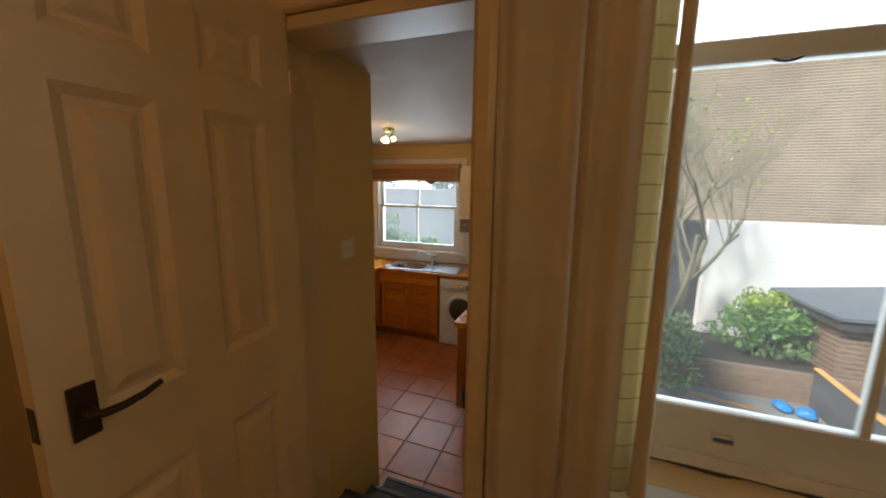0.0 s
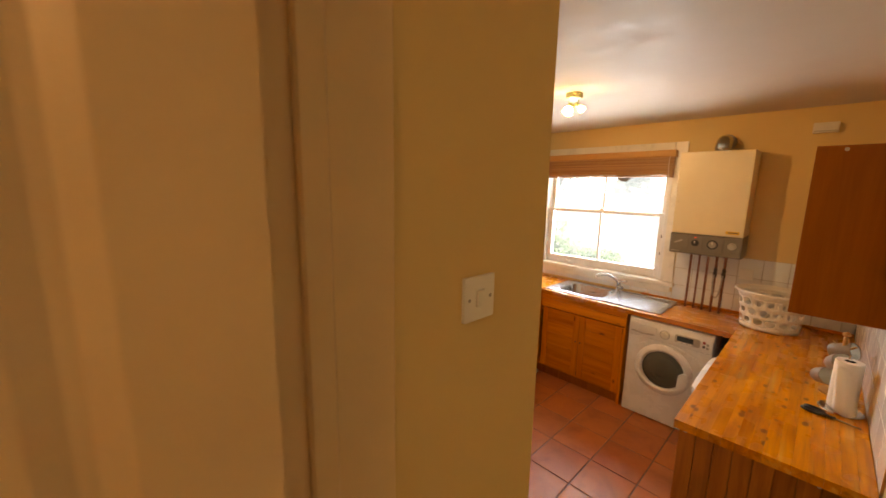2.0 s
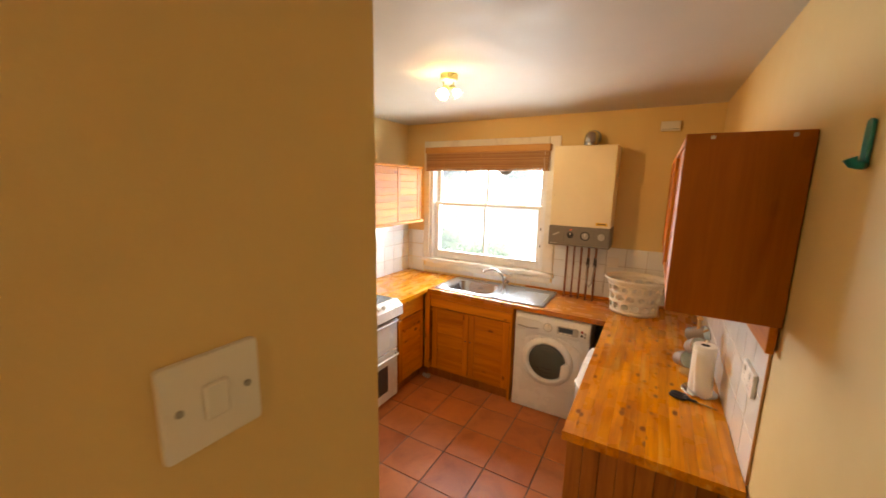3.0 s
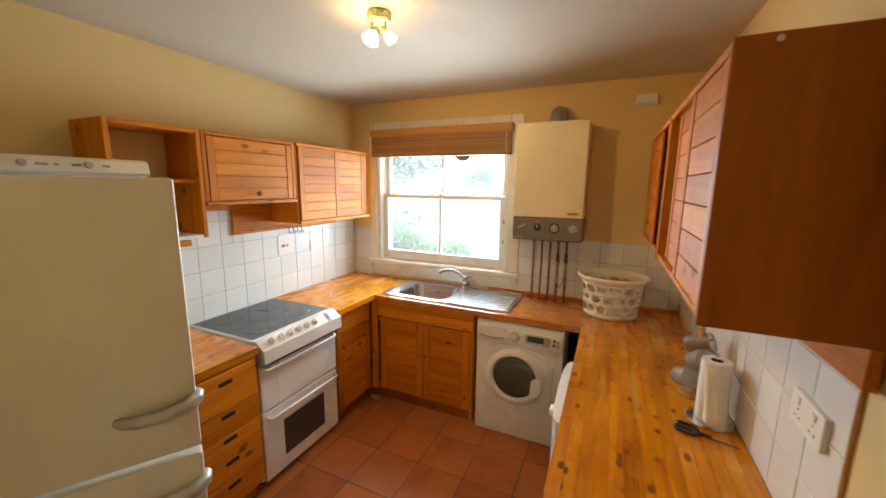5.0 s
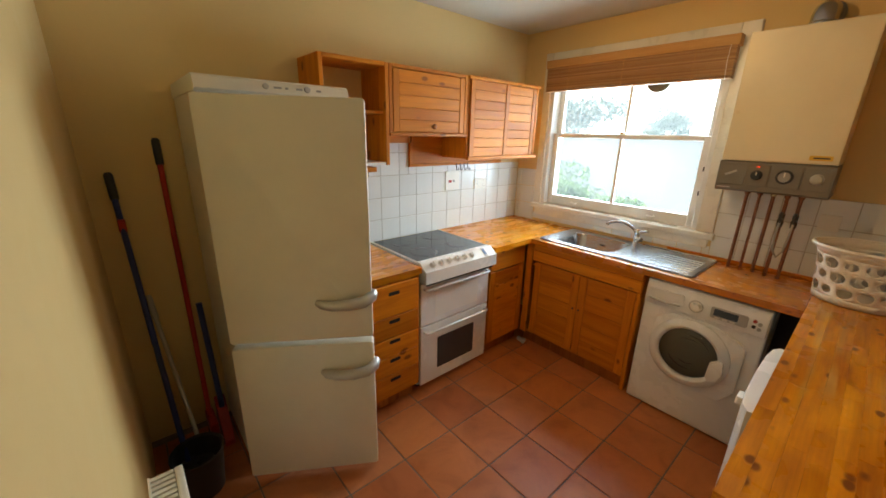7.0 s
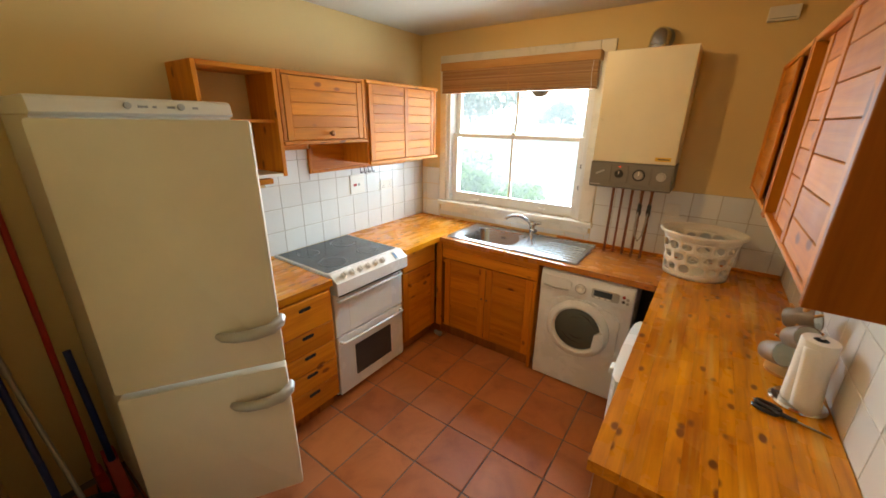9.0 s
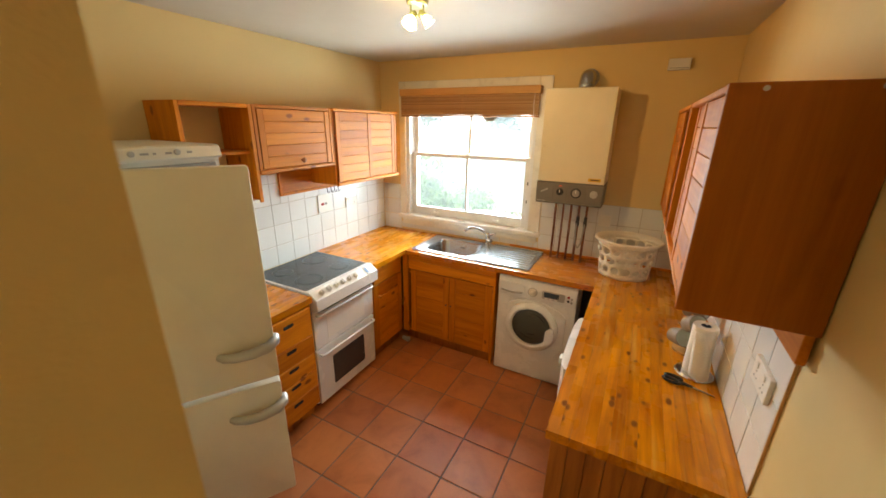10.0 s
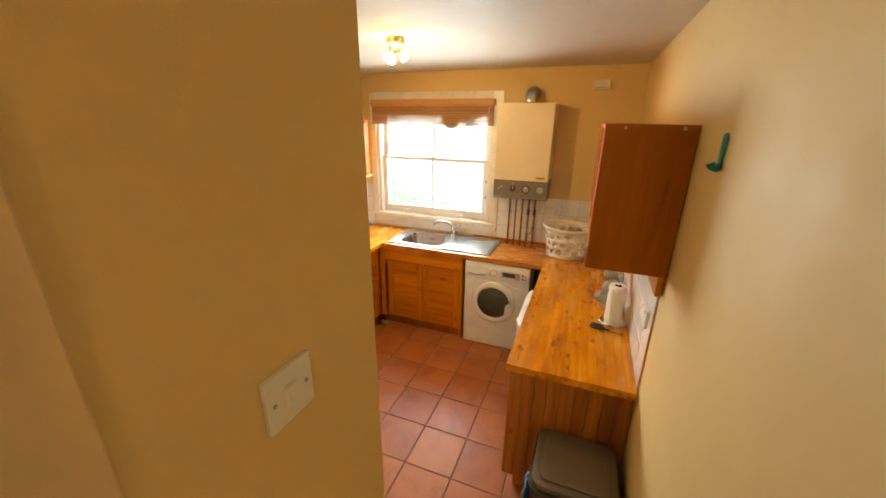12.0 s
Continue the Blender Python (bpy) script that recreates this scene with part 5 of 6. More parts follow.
part("bottom_rail", box(-1.402, 4.634, 2.010, -0.135, 4.694, 2.024, 0.003, 2), M_BLIND, bl)
for x in (-1.20, -0.78, -0.34):
    part("ladder_cord", tube([(x, 4.632, 2.012), (x, 4.631, 2.184)], 0.0014, 6), M_PELMET, bl)
part("pull_cord", tube([(-0.165, 4.627, 2.186), (-0.168, 4.626, 2.10), (-0.162, 4.627, 2.02), (-0.16, 4.64, 1.88)], 0.0016, 6), M_WHITE, bl)
wv = thing("window_vent", "round dark plastic vent set in the window pane", "vent", (-0.60, YB + 0.10, 1.96))
part("vent", lathe([(0.085, 0.0), (0.085, 0.012), (0.07, 0.02), (0.0, 0.02)], (-0.60, YB + 0.1085, 2.060), 30, turn=RX), plain("smoky_plastic", (0.16, 0.14, 0.10), 0.5), wv, "", True)

# ---- ceiling spotlight cluster ----
sp = thing("spotlight_cluster", "green-brass two-spot ceiling light, both lamps lit", "ceiling light", (-0.372, 3.255, ZC))
part("rose", lathe([(0.050, 0.0), (0.052, -0.004), (0.050, -0.030), (0.044, -0.036), (0.0, -0.037)], (-0.372, 3.255, ZC - 0.001), 28), M_GREEN, sp, "", True)
for x, y in ((-0.400, 3.243), (-0.345, 3.262)):
    part("arm", tube([(x, y, ZC - 0.034), (x, y, ZC - 0.070), (-0.372, 3.253, ZC - 0.078)], 0.005, 8), M_GREEN, sp, "", True)
for p, tilt, r in ((Vector((-0.380, 3.240, ZC - 0.070)), (-0.16, -0.50, -0.85), 0.033), (Vector((-0.358, 3.258, ZC - 0.066)), (0.66, 0.22, -0.72), 0.025)):
    d = Vector(tilt).normalized()
    q = d.to_track_quat("Z", "Y").to_matrix()
    h = part("spot_head", lathe([(0.010, -0.006), (0.015, 0.0), (0.017, 0.022), (0.014, 0.024)], p, 20, turn=q), M_GREEN, sp, "", True)
    part("bulb", lathe([(0.012, 0.022), (r * 0.72, 0.032), (r * 0.95, 0.046), (r, 0.058), (r * 0.86, 0.064), (0.0, 0.065)], p, 22, turn=q), M_BULB if r > 0.026 else M_DIM, h, "glowing warm bulb", True)
    part("rim", tube([p + q @ Vector((r * 1.05 * math.cos(a), r * 1.05 * math.sin(a), 0.062)) for a in (2 * math.pi * k / 22 for k in range(22))], 0.0035, 8, closed=True), M_CHROME, h, "bright metal rim", True)

# ---- things on the long worktop ----
def basket():
    """A moulded tub whose wall is pierced by rows of round and oval holes."""
    t = thing("laundry_basket", "white plastic laundry basket with round holes", "laundry basket", (0.645, 4.50, WT + 0.002))
    cx, cy, z0, z1 = 0.645, 4.500, WT + 0.002, 1.178
    bm = bmesh.new()
    cols, rows = 15, 3
    sub = 8  # points round each hole

    def at(u, v, out=0.0):
        a = 2 * math.pi * u
        f = 0.162 + 0.026 * v + 0.012 * v ** 6 + out
        return Vector((cx + f * 1.04 * math.cos(a), cy + f * 0.92 * math.sin(a), z0 + (z1 - z0) * v))

    v0, v1 = 0.12, 0.86
    for j in range(rows):
        for i in range(cols):
            if rows == 3 and j == 1:
                shift = 0.5
            else:
                shift = 0.0
            ua, ub = (i + shift) / cols, (i + 1 + shift) / cols
            va, vb = v0 + (v1 - v0) * j / rows, v0 + (v1 - v0) * (j + 1) / rows
            uc, vc = (ua + ub) / 2, (va + vb) / 2
            big = 0.38 if (i + j) % 3 else 0.30
            edge, hole = [], []
            for k in range(16):
                a = 2 * math.pi * k / 16 + math.pi / 4
                c, s = math.cos(a), math.sin(a)
                m = max(abs(c), abs(s))
                edge.append(bm.verts.new(at(uc + (ub - ua) / 2 * c / m, vc + (vb - va) / 2 * s / m)))
                hole.append(bm.verts.new(at(uc + (ub - ua) * big * 1.05 * c, vc + (vb - va) * big * s)))
            for k in range(16):
                bm.faces.new((edge[k], edge[(k + 1) % 16], hole[(k + 1) % 16], hole[k]))
    for a, b in ((0.0, v0), (v1, 1.0)):
        for i in range(72):
            bm.faces.new([bm.verts.new(at(u, v)) for u, v in ((i / 72, a), ((i + 1) / 72, a), ((i + 1) / 72, b), (i / 72, b))])
    bmesh.ops.remove_doubles(bm, verts=bm.verts, dist=0.0008)
    w = part("wall", bm, M_BASKET, t, "", True)
    mod = w.modifiers.new("thickness", "SOLIDIFY")
    mod.thickness = 0.003
    part("base", lathe([(0.0, 0.0), (0.161, 0.0), (0.162, 0.004), (0.0, 0.004)], (cx, cy, z0), 40, sx=1.04, sy=0.92), M_BASKET, t)
    rim = [at(k / 48, 1.0, 0.008) for k in range(48)]
    part("rim", tube(rim, 0.010, 8, closed=True), M_BASKET, t, "thick rolled rim", True)


basket()

rl = thing("kitchen_roll", "white kitchen paper roll on a chrome stand", "kitchen roll", (1.0, 3.37, WT))
part("stand_base", lathe([(0.075, 0.001), (0.077, 0.006), (0.070, 0.012), (0.0, 0.014)], (1.0, 3.37, WT), 32), M_CHROME, rl, "chrome round base", True)
part("stand_pole", tube([(1.0, 3.37, WT + 0.012), (1.0, 3.37, WT + 0.27)], 0.006, 10), M_CHROME, rl)
part("paper", lathe([(0.020, 0.016), (0.046, 0.016), (0.048, 0.02), (0.048, 0.240), (0.046, 0.244), (0.020, 0.244), (0.019, 0.24), (0.019, 0.02)], (1.0, 3.37, WT), 36), M_PAPER, rl, "", True)
part("core", lathe([(0.019, 0.017), (0.019, 0.2435), (0.0165, 0.2435), (0.0165, 0.017)], (1.0, 3.37, WT), 24), M_NOSE, rl)
bm = bmesh.new()
sheet = []
for j in range(9):
    f = j / 8
    z = WT + 0.225 - 0.205 * f
    sheet.append([bm.verts.new((1.0 + (-0.042 + 0.08 * u) + 0.012 * f, 3.37 - 0.0485 + 0.028 * (u - 0.35) ** 2 * 4 - 0.03 * f * (0.5 + u), z - 0.02 * f * u)) for u in (i / 8 for i in range(9))])
for a, b in zip(sheet, sheet[1:]):
    for i in range(8):
        bm.faces.new((a[i], a[i + 1], b[i + 1], b[i]))
ob = part("loose_sheet", bm, M_PAPER, rl, "loose hanging sheet", True)
ob.modifiers.new("thickness", "SOLIDIFY").thickness = 0.0012

mt = thing("mug_tree", "wooden mug tree beside the kitchen roll", "mug tree", (0.985, 3.56, WT))
part("base", lathe([(0.06, 0.001), (0.062, 0.012), (0.05, 0.018), (0.0, 0.018)], (0.985, 3.56, WT), 26), M_PELMET, mt, "", True)
part("post", tube([(0.985, 3.56, WT + 0.015), (0.985, 3.56, WT + 0.30)], [0.012, 0.009], 12), M_PELMET, mt, "", True)
part("finial", lathe([(0.0, 0.0), (0.014, 0.008), (0.016, 0.018), (0.0, 0.03)], (0.985, 3.56, WT + 0.30), 14), M_PELMET, mt, "", True)
PEGS = [(-0.085, -0.02, 0.13), (-0.03, -0.075, 0.20), (-0.055, 0.06, 0.24), (0.05, -0.05, 0.25)]
for dx, dy, z in PEGS:
    part("peg", tube([(0.985, 3.56, WT + z - 0.02), (0.985 + dx * 0.7, 3.56 + dy * 0.7, WT + z + 0.02)], 0.005, 8), M_PELMET, mt)


def mug(place, rx, ry, rz):
    t = new("mug")
    t.matrix_world = pose(*place, rx, ry, rz)
    tagged(t, "grey stoneware mug with pale inside hanging on a peg", "mug", "mugs on the tree")
    def local(n, bm, m, label=""):
        ob = new(n, finish(n, bm, m, True))
        ob.parent = t
        tagged(ob, label)
    local("body", lathe([(0.0, 0.0), (0.032, 0.0), (0.036, 0.006), (0.041, 0.05), (0.043, 0.092), (0.041, 0.094), (0.039, 0.090)], (0, 0, 0), 26), M_MUG)
    local("inside", lathe([(0.039, 0.0905), (0.037, 0.05), (0.032, 0.008), (0.0, 0.007)], (0, 0, 0), 26), M_MUGIN, "pale green glazed inside")
    local("handle", tube([(0.040, 0, 0.075), (0.060, 0, 0.076), (0.068, 0, 0.055), (0.062, 0, 0.03), (0.038, 0, 0.022)], 0.006, 8), M_MUG)


mug((0.915, 3.535, WT + 0.085), 68, 0, 25)
mug((0.955, 3.495, WT + 0.175), 62, 10, 15)
mug((0.945, 3.60, WT + 0.205), 70, 10, 60)

sc = thing("scissors", "black-handled kitchen scissors lying on the worktop", "scissors", (0.97, 3.25, WT))
d0 = Vector((0.17, -0.055, 0)).normalized()
for k, sgn in enumerate((1, -1)):
    n0 = Vector((-d0.y, d0.x, 0)) * sgn
    a = Vector((0.975, 3.248, WT + 0.006 + 0.003 * k))
    part("blade", prism([((a - n0 * 0.004).x, (a - n0 * 0.004).y), ((a + n0 * 0.007).x, (a + n0 * 0.007).y), ((a + d0 * 0.088 + n0 * 0.001).x, (a + d0 * 0.088 + n0 * 0.001).y), ((a + d0 * 0.09 - n0 * 0.002).x, (a + d0 * 0.09 - n0 * 0.002).y)], "z", WT + 0.003 + 0.003 * k, WT + 0.0055 + 0.003 * k), M_STEEL, sc, "steel blade")
    c = a - d0 * 0.066 + n0 * 0.014
    loop = [c + d0 * 0.032 * math.cos(q) + n0 * 0.013 * math.sin(q) for q in (2 * math.pi * i / 18 for i in range(18))]
    part("handle", tube([(p.x, p.y, WT + 0.009) for p in loop], 0.0065, 8, closed=True), M_DARK, sc, "black plastic loop", True)
    part("shank", tube([tuple(c + d0 * 0.03 - n0 * 0.006), tuple(a + d0 * 0.01)], 0.006, 8), M_DARK, sc, "", True)

rs = thing("power_socket", "white double power socket on the wall tiles", "socket", (XR - 0.008, 2.905, 1.182))
part("plate", prism(round_outline(2.826, 1.182, 2.984, 1.268, 0.005, 3), "x", XR - 0.008, XR - 0.022, 0.003), M_WHITE, rs)
for y in (2.867, 2.943):
    part("rocker", box(XR - 0.026, y - 0.008, 1.238, XR - 0.0215, y + 0.008, 1.258, 0.001), M_WHITE, rs)
    for a, z in ((0, 1.226), (-0.011, 1.206), (0.011, 1.206)):
        # black chips stand for the shaded pin holes
        part("pin_hole", box(XR - 0.0226, y + a - 0.003, z - 0.002, XR - 0.0216, y + a + 0.003, z + 0.002), M_GAPSHADE, rs)
ch = thing("wall_hook", "teal plastic adhesive hook on the wall", "hook", (XR, 2.405, 1.93))
tw = Matrix.Translation((XR - 0.002, 2.405, 1.98))
bm = prism(round_outline(-0.014, -0.05, 0.014, 0.052, 0.013, 5), "x", 0.0, -0.007, 0.002)
bmesh.ops.transform(bm, matrix=tw, verts=bm.verts)
part("plate", bm, M_TEAL, ch)
part("prong", tube([(XR - 0.006, 2.405, 1.942), (XR - 0.016, 2.387, 1.938), (XR - 0.025, 2.390, 1.940), (XR - 0.030, 2.392, 1.952)], [0.011, 0.009, 0.009, 0.012], 12), M_TEAL, ch, "", True)

# ---- bin by the end panel ----
bi = thing("kitchen_bin", "dark plastic lidded bin with a blue liner", "bin", (0.87, 2.55, 0))
def tapered(x0, y0, x1, y1, z0, z1, r, inset, cap=True):
    bm = bmesh.new()
    a = [bm.verts.new((x, y, z0)) for x, y in round_outline(x0 + inset, y0 + inset, x1 - inset, y1 - inset, r * 0.8, 5)]
    b = [bm.verts.new((x, y, z1)) for x, y in round_outline(x0, y0, x1, y1, r, 5)]
    for k in range(len(a)):
        bm.faces.new((a[k], a[(k + 1) % len(a)], b[(k + 1) % len(a)], b[k]))
    bm.faces.new(a[::-1])
    bm.faces.new(b)
    return bm
part("tub", tapered(0.69, 2.385, 1.045, 2.725, 0.0, 0.515, 0.05, 0.045), M_BIN, bi, "", True)
part("rim", tapered(0.678, 2.372, 1.057, 2.737, 0.516, 0.548, 0.055, 0.004), M_BIN, bi, "", True)
lid = part("lid", prism(round_outline(0.69, 2.384, 1.045, 2.726, 0.05, 6), "z", 0.549, 0.578, 0.010), M_LID, bi, "brown-grey lid", True)
part("lid_flap", prism(round_outline(0.725, 2.42, 1.01, 2.69, 0.03, 5), "z", 0.5785, 0.586, 0.004), M_LID, lid, "", True)
bm = bmesh.new()
rag = []
for j in range(5):
    rag.append([bm.verts.new((0.672 - 0.012 * math.sin(j * 1.1) + 0.006 * math.sin(i * 2.7 + j), 2.40 + 0.11 * i / 7, 0.535 - 0.035 * j - 0.02 * abs(math.sin(i * 1.3)))) for i in range(8)])
for a, b in zip(rag, rag[1:]):
    for i in range(7):
        bm.faces.new((a[i], a[i + 1], b[i + 1], b[i]))
ob = part("liner", bm, M_BLUEBAG, bi, "blue polythene bin liner", True)
ob.modifiers.new("thickness", "SOLIDIFY").thickness = 0.001

# ---- broom corner ----
def stick(name, label, category, foot, head, r, material, grip):
    t = thing(name, label, category, (foot[0], foot[1], 0))
    f, h = Vector(foot), Vector(head)
    part("pole", tube([f, (f + h) / 2, h], r, 12), material, t, "", True)
    part("grip", tube([h - (h - f).normalized() * 0.11, h, h + (h - f).normalized() * 0.012], [r * 1.35, r * 1.4, r * 0.9], 12), grip, t, "", True)
    return t


b1 = stick("broom", "red-handled broom leaning on the wall", "broom", (-1.50, 1.97, 0.16), (-1.685, 1.985, 1.60), 0.0125, M_RED, M_DARK)
part("brush_head", box(-1.58, 1.955, 0.09, -1.42, 1.995, 0.16, 0.01, 2), M_RED, b1, "red brush head")
bm = bmesh.new()
rnd = random.Random(4)
for k in range(120):
    x, y = rnd.uniform(-1.575, -1.425), rnd.uniform(1.958, 1.992)
    tube([(x, y, 0.092), (x + rnd.uniform(-0.012, 0.012), y + rnd.uniform(-0.01, 0.01), 0.004)], 0.0018, 4, bm)
part("bristles", bm, M_NOSE, b1)
b2 = stick("mop", "navy-handled mop leaning in the corner", "mop", (-1.27, 1.835, 0.10), (-1.685, 1.79, 1.45), 0.0125, M_BLUE, M_DARK)
part("clip", box(-1.637, 1.783, 1.20, -1.602, 1.812, 1.26, 0.004), M_RED, b2)
bm = bmesh.new()
for k in range(70):
    a, r = rnd.uniform(0, 6.28), rnd.uniform(0.01, 0.10)
    x, y = -1.27 + r * math.cos(a), 1.845 + min(0.09, r) * math.sin(a)
    tube([(-1.27 + 0.02 * math.cos(a), 1.835 + 0.02 * math.sin(a), 0.14), (-1.27 + 0.6 * r * math.cos(a), 1.84 + 0.5 * r * math.sin(a), 0.09), (x, y, 0.006)], 0.006, 5, bm)
part("mop_head", bm, M_NOSE, b2, "dark string mop head")
b3 = stick("sweeper", "grey metal sweeper pole leaning low", "sweeper", (-1.30, 1.90, 0.12), (-1.66, 1.83, 0.85), 0.010, M_SILVER, M_SILVER)
part("head", box(-1.36, 1.86, 0.02, -1.24, 1.94, 0.12, 0.015, 2), M_DARK, b3)
dp = thing("dustpan", "long-handled blue and red dustpan", "dustpan", (-1.46, 2.02, 0))
part("handle", tube([(-1.49, 2.03, 0.20), (-1.53, 2.025, 0.55), (-1.56, 2.02, 0.80)], 0.014, 10), M_BLUE, dp, "", True)
part("pan", prism([(-1.56, 0.004), (-1.40, 0.004), (-1.40, 0.03), (-1.52, 0.23), (-1.56, 0.23)], "y", 2.005, 2.055, 0.004), M_RED, dp, "red pan")
bk = thing("bucket", "black plastic bucket in the dark corner", "bucket", (-1.20, 1.87, 0))
part("tub", lathe([(0.0, 0.0), (0.085, 0.0), (0.105, 0.22), (0.112, 0.225), (0.108, 0.23), (0.099, 0.222), (0.08, 0.01), (0.0, 0.01)], (-1.20, 1.875, 0), 28), M_DARK, bk, "", True)
rd = thing("radiator", "white panel radiator with slotted top grille", "radiator", (-0.22, 1.77, 0.0))
part("panel", box(-0.64, 1.795, 0.14, 0.20, 1.818, 0.66, 0.006, 2), M_GLOSS, rd)
for x0 in (-0.64, 0.196):
    part("end_cap", box(x0, 1.735, 0.15, x0 + 0.004, 1.794, 0.655), M_GLOSS, rd)
for k in range(41):
    part("grille_bar", box(-0.635 + 0.0202 * k, 1.737, 0.652, -0.623 + 0.0202 * k, 1.794, 0.658), M_GLOSS, rd)
part("grille_edge", box(-0.64, 1.731, 0.645, 0.20, 1.7365, 0.661), M_GLOSS, rd)
for x in (-0.5, 0.05):
    part("bracket", box(x, YF, 0.25, x + 0.03, 1.795, 0.55), M_GLOSS, rd)
part("pipe", tube([(-0.62, 1.806, 0.0), (-0.62, 1.806, 0.14)], 0.008, 8), M_GLOSS, rd)
part("pipe", tube([(0.18, 1.806, 0.0), (0.18, 1.806, 0.14)], 0.008, 8), M_GLOSS, rd)

# ---- outside: yard, walls, trees ----
GZ = -1.1
M_YARD = plain("yard_paving", (0.24, 0.24, 0.22), 0.9, var=0.35, scale=1.3, fine=40, bump=0.6, depth=0.006)
M_RENDER = plain("white_render", (0.80, 0.80, 0.78), 0.8, var=0.10, scale=1.1, fine=80, bump=0.4)
M_SLATE = plain("slate_roof", (0.10, 0.12, 0.14), 0.6, var=0.25, scale=4)
M_BRICKFAR = brickwork("brown_brickwork", (0.24, 0.185, 0.125), (0.19, 0.145, 0.10), (0.34, 0.30, 0.24))
M_SHED = brickwork("shed_brick", (0.21, 0.13, 0.085), (0.17, 0.10, 0.07), (0.26, 0.22, 0.18))
M_BRICK = plain("red_brick", (0.23, 0.155, 0.105), 0.9, var=0.3, scale=8, fine=60, bump=0.7)
M_BARK = plain("bark", (0.17, 0.165, 0.11), 0.9, var=0.4, scale=20, fine=80, bump=0.8, depth=0.004)
M_LEAF = leafy("leaf_green", (0.05, 0.12, 0.025), (0.09, 0.18, 0.04))
M_LEAFY = leafy("leaf_yellow_green", (0.10, 0.19, 0.02), (0.22, 0.30, 0.035))
# paler, bluer leaves: distance haze is put into their colour
M_LEAFHAZE = leafy("leaf_haze_blue", (0.12, 0.16, 0.14), (0.15, 0.20, 0.175))
M_IVY = leafy("leaf_ivy", (0.07, 0.14, 0.03), (0.18, 0.26, 0.09))
M_FENCE = plain("grey_fence", (0.15, 0.165, 0.18), 0.85, var=0.2)
solid("ground", box(-220, -220, GZ - 0.3, 220, 260, GZ), M_YARD, "grey paved yard and ground", "ground", "structure")


def leaves(centre, size, count, leaf, seed, flat=0.6):
    rg = random.Random(seed)
    bm = bmesh.new()
    lobes = [(Vector((rg.uniform(-0.6, 0.6) * size[0], rg.uniform(-0.6, 0.6) * size[1], rg.uniform(-0.4, 0.65) * size[2])), rg.uniform(0.35, 0.65)) for _ in range(9)]
    for _ in range(count):
        c, s = rg.choice(lobes)
        v = Vector((rg.gauss(0, 1), rg.gauss(0, 1), rg.gauss(0, 1))).normalized() * rg.uniform(0.55, 1.0) * s
        p = Vector(centre) + c + Vector((v.x * size[0], v.y * size[1], v.z * size[2]))
        if p.z < GZ:
            continue
        q = Euler((rg.uniform(0, 6.3), rg.uniform(-flat, flat), rg.uniform(0, 6.3))).to_matrix()
        l = leaf * rg.uniform(0.6, 1.3)
        pts = [(0, -l, 0), (l * 0.45, -l * 0.1, l * 0.1), (0, l, 0), (-l * 0.45, -l * 0.1, l * 0.1)]
        bm.faces.new([bm.verts.new(p + q @ Vector(a)) for a in pts])
    return bm


def raw(name, bm, material, parent):
    bmesh.ops.translate(bm, vec=-root_of(parent).location, verts=bm.verts)
    me = bpy.data.meshes.new(name)
    bm.to_mesh(me)
    bm.free()
    me.materials.append(material)
    ob = new(name, me)
    ob.parent = parent
    return ob


def bush(label, centre, size, count, leaf, material, seed):
    t = thing("bush", label, "bush", (centre[0], centre[1], GZ))
    rg = random.Random(seed)
    bm = bmesh.new()
    for _ in range(7):
        a = rg.uniform(0, 6.28)
        tip = (centre[0] + 0.6 * size[0] * math.cos(a), centre[1] + 0.6 * size[1] * math.sin(a), centre[2] + rg.uniform(-0.1, 0.5) * size[2])
        tube([(centre[0] + 0.05 * math.cos(a), centre[1] + 0.05 * math.sin(a), GZ), ((centre[0] + tip[0]) / 2, (centre[1] + tip[1]) / 2, (GZ + tip[2]) / 2), tip], [0.02, 0.014, 0.006], 6, bm)
    raw("stems", bm, M_BARK, t)
    raw("foliage", leaves(centre, size, count, leaf, seed), material, t)


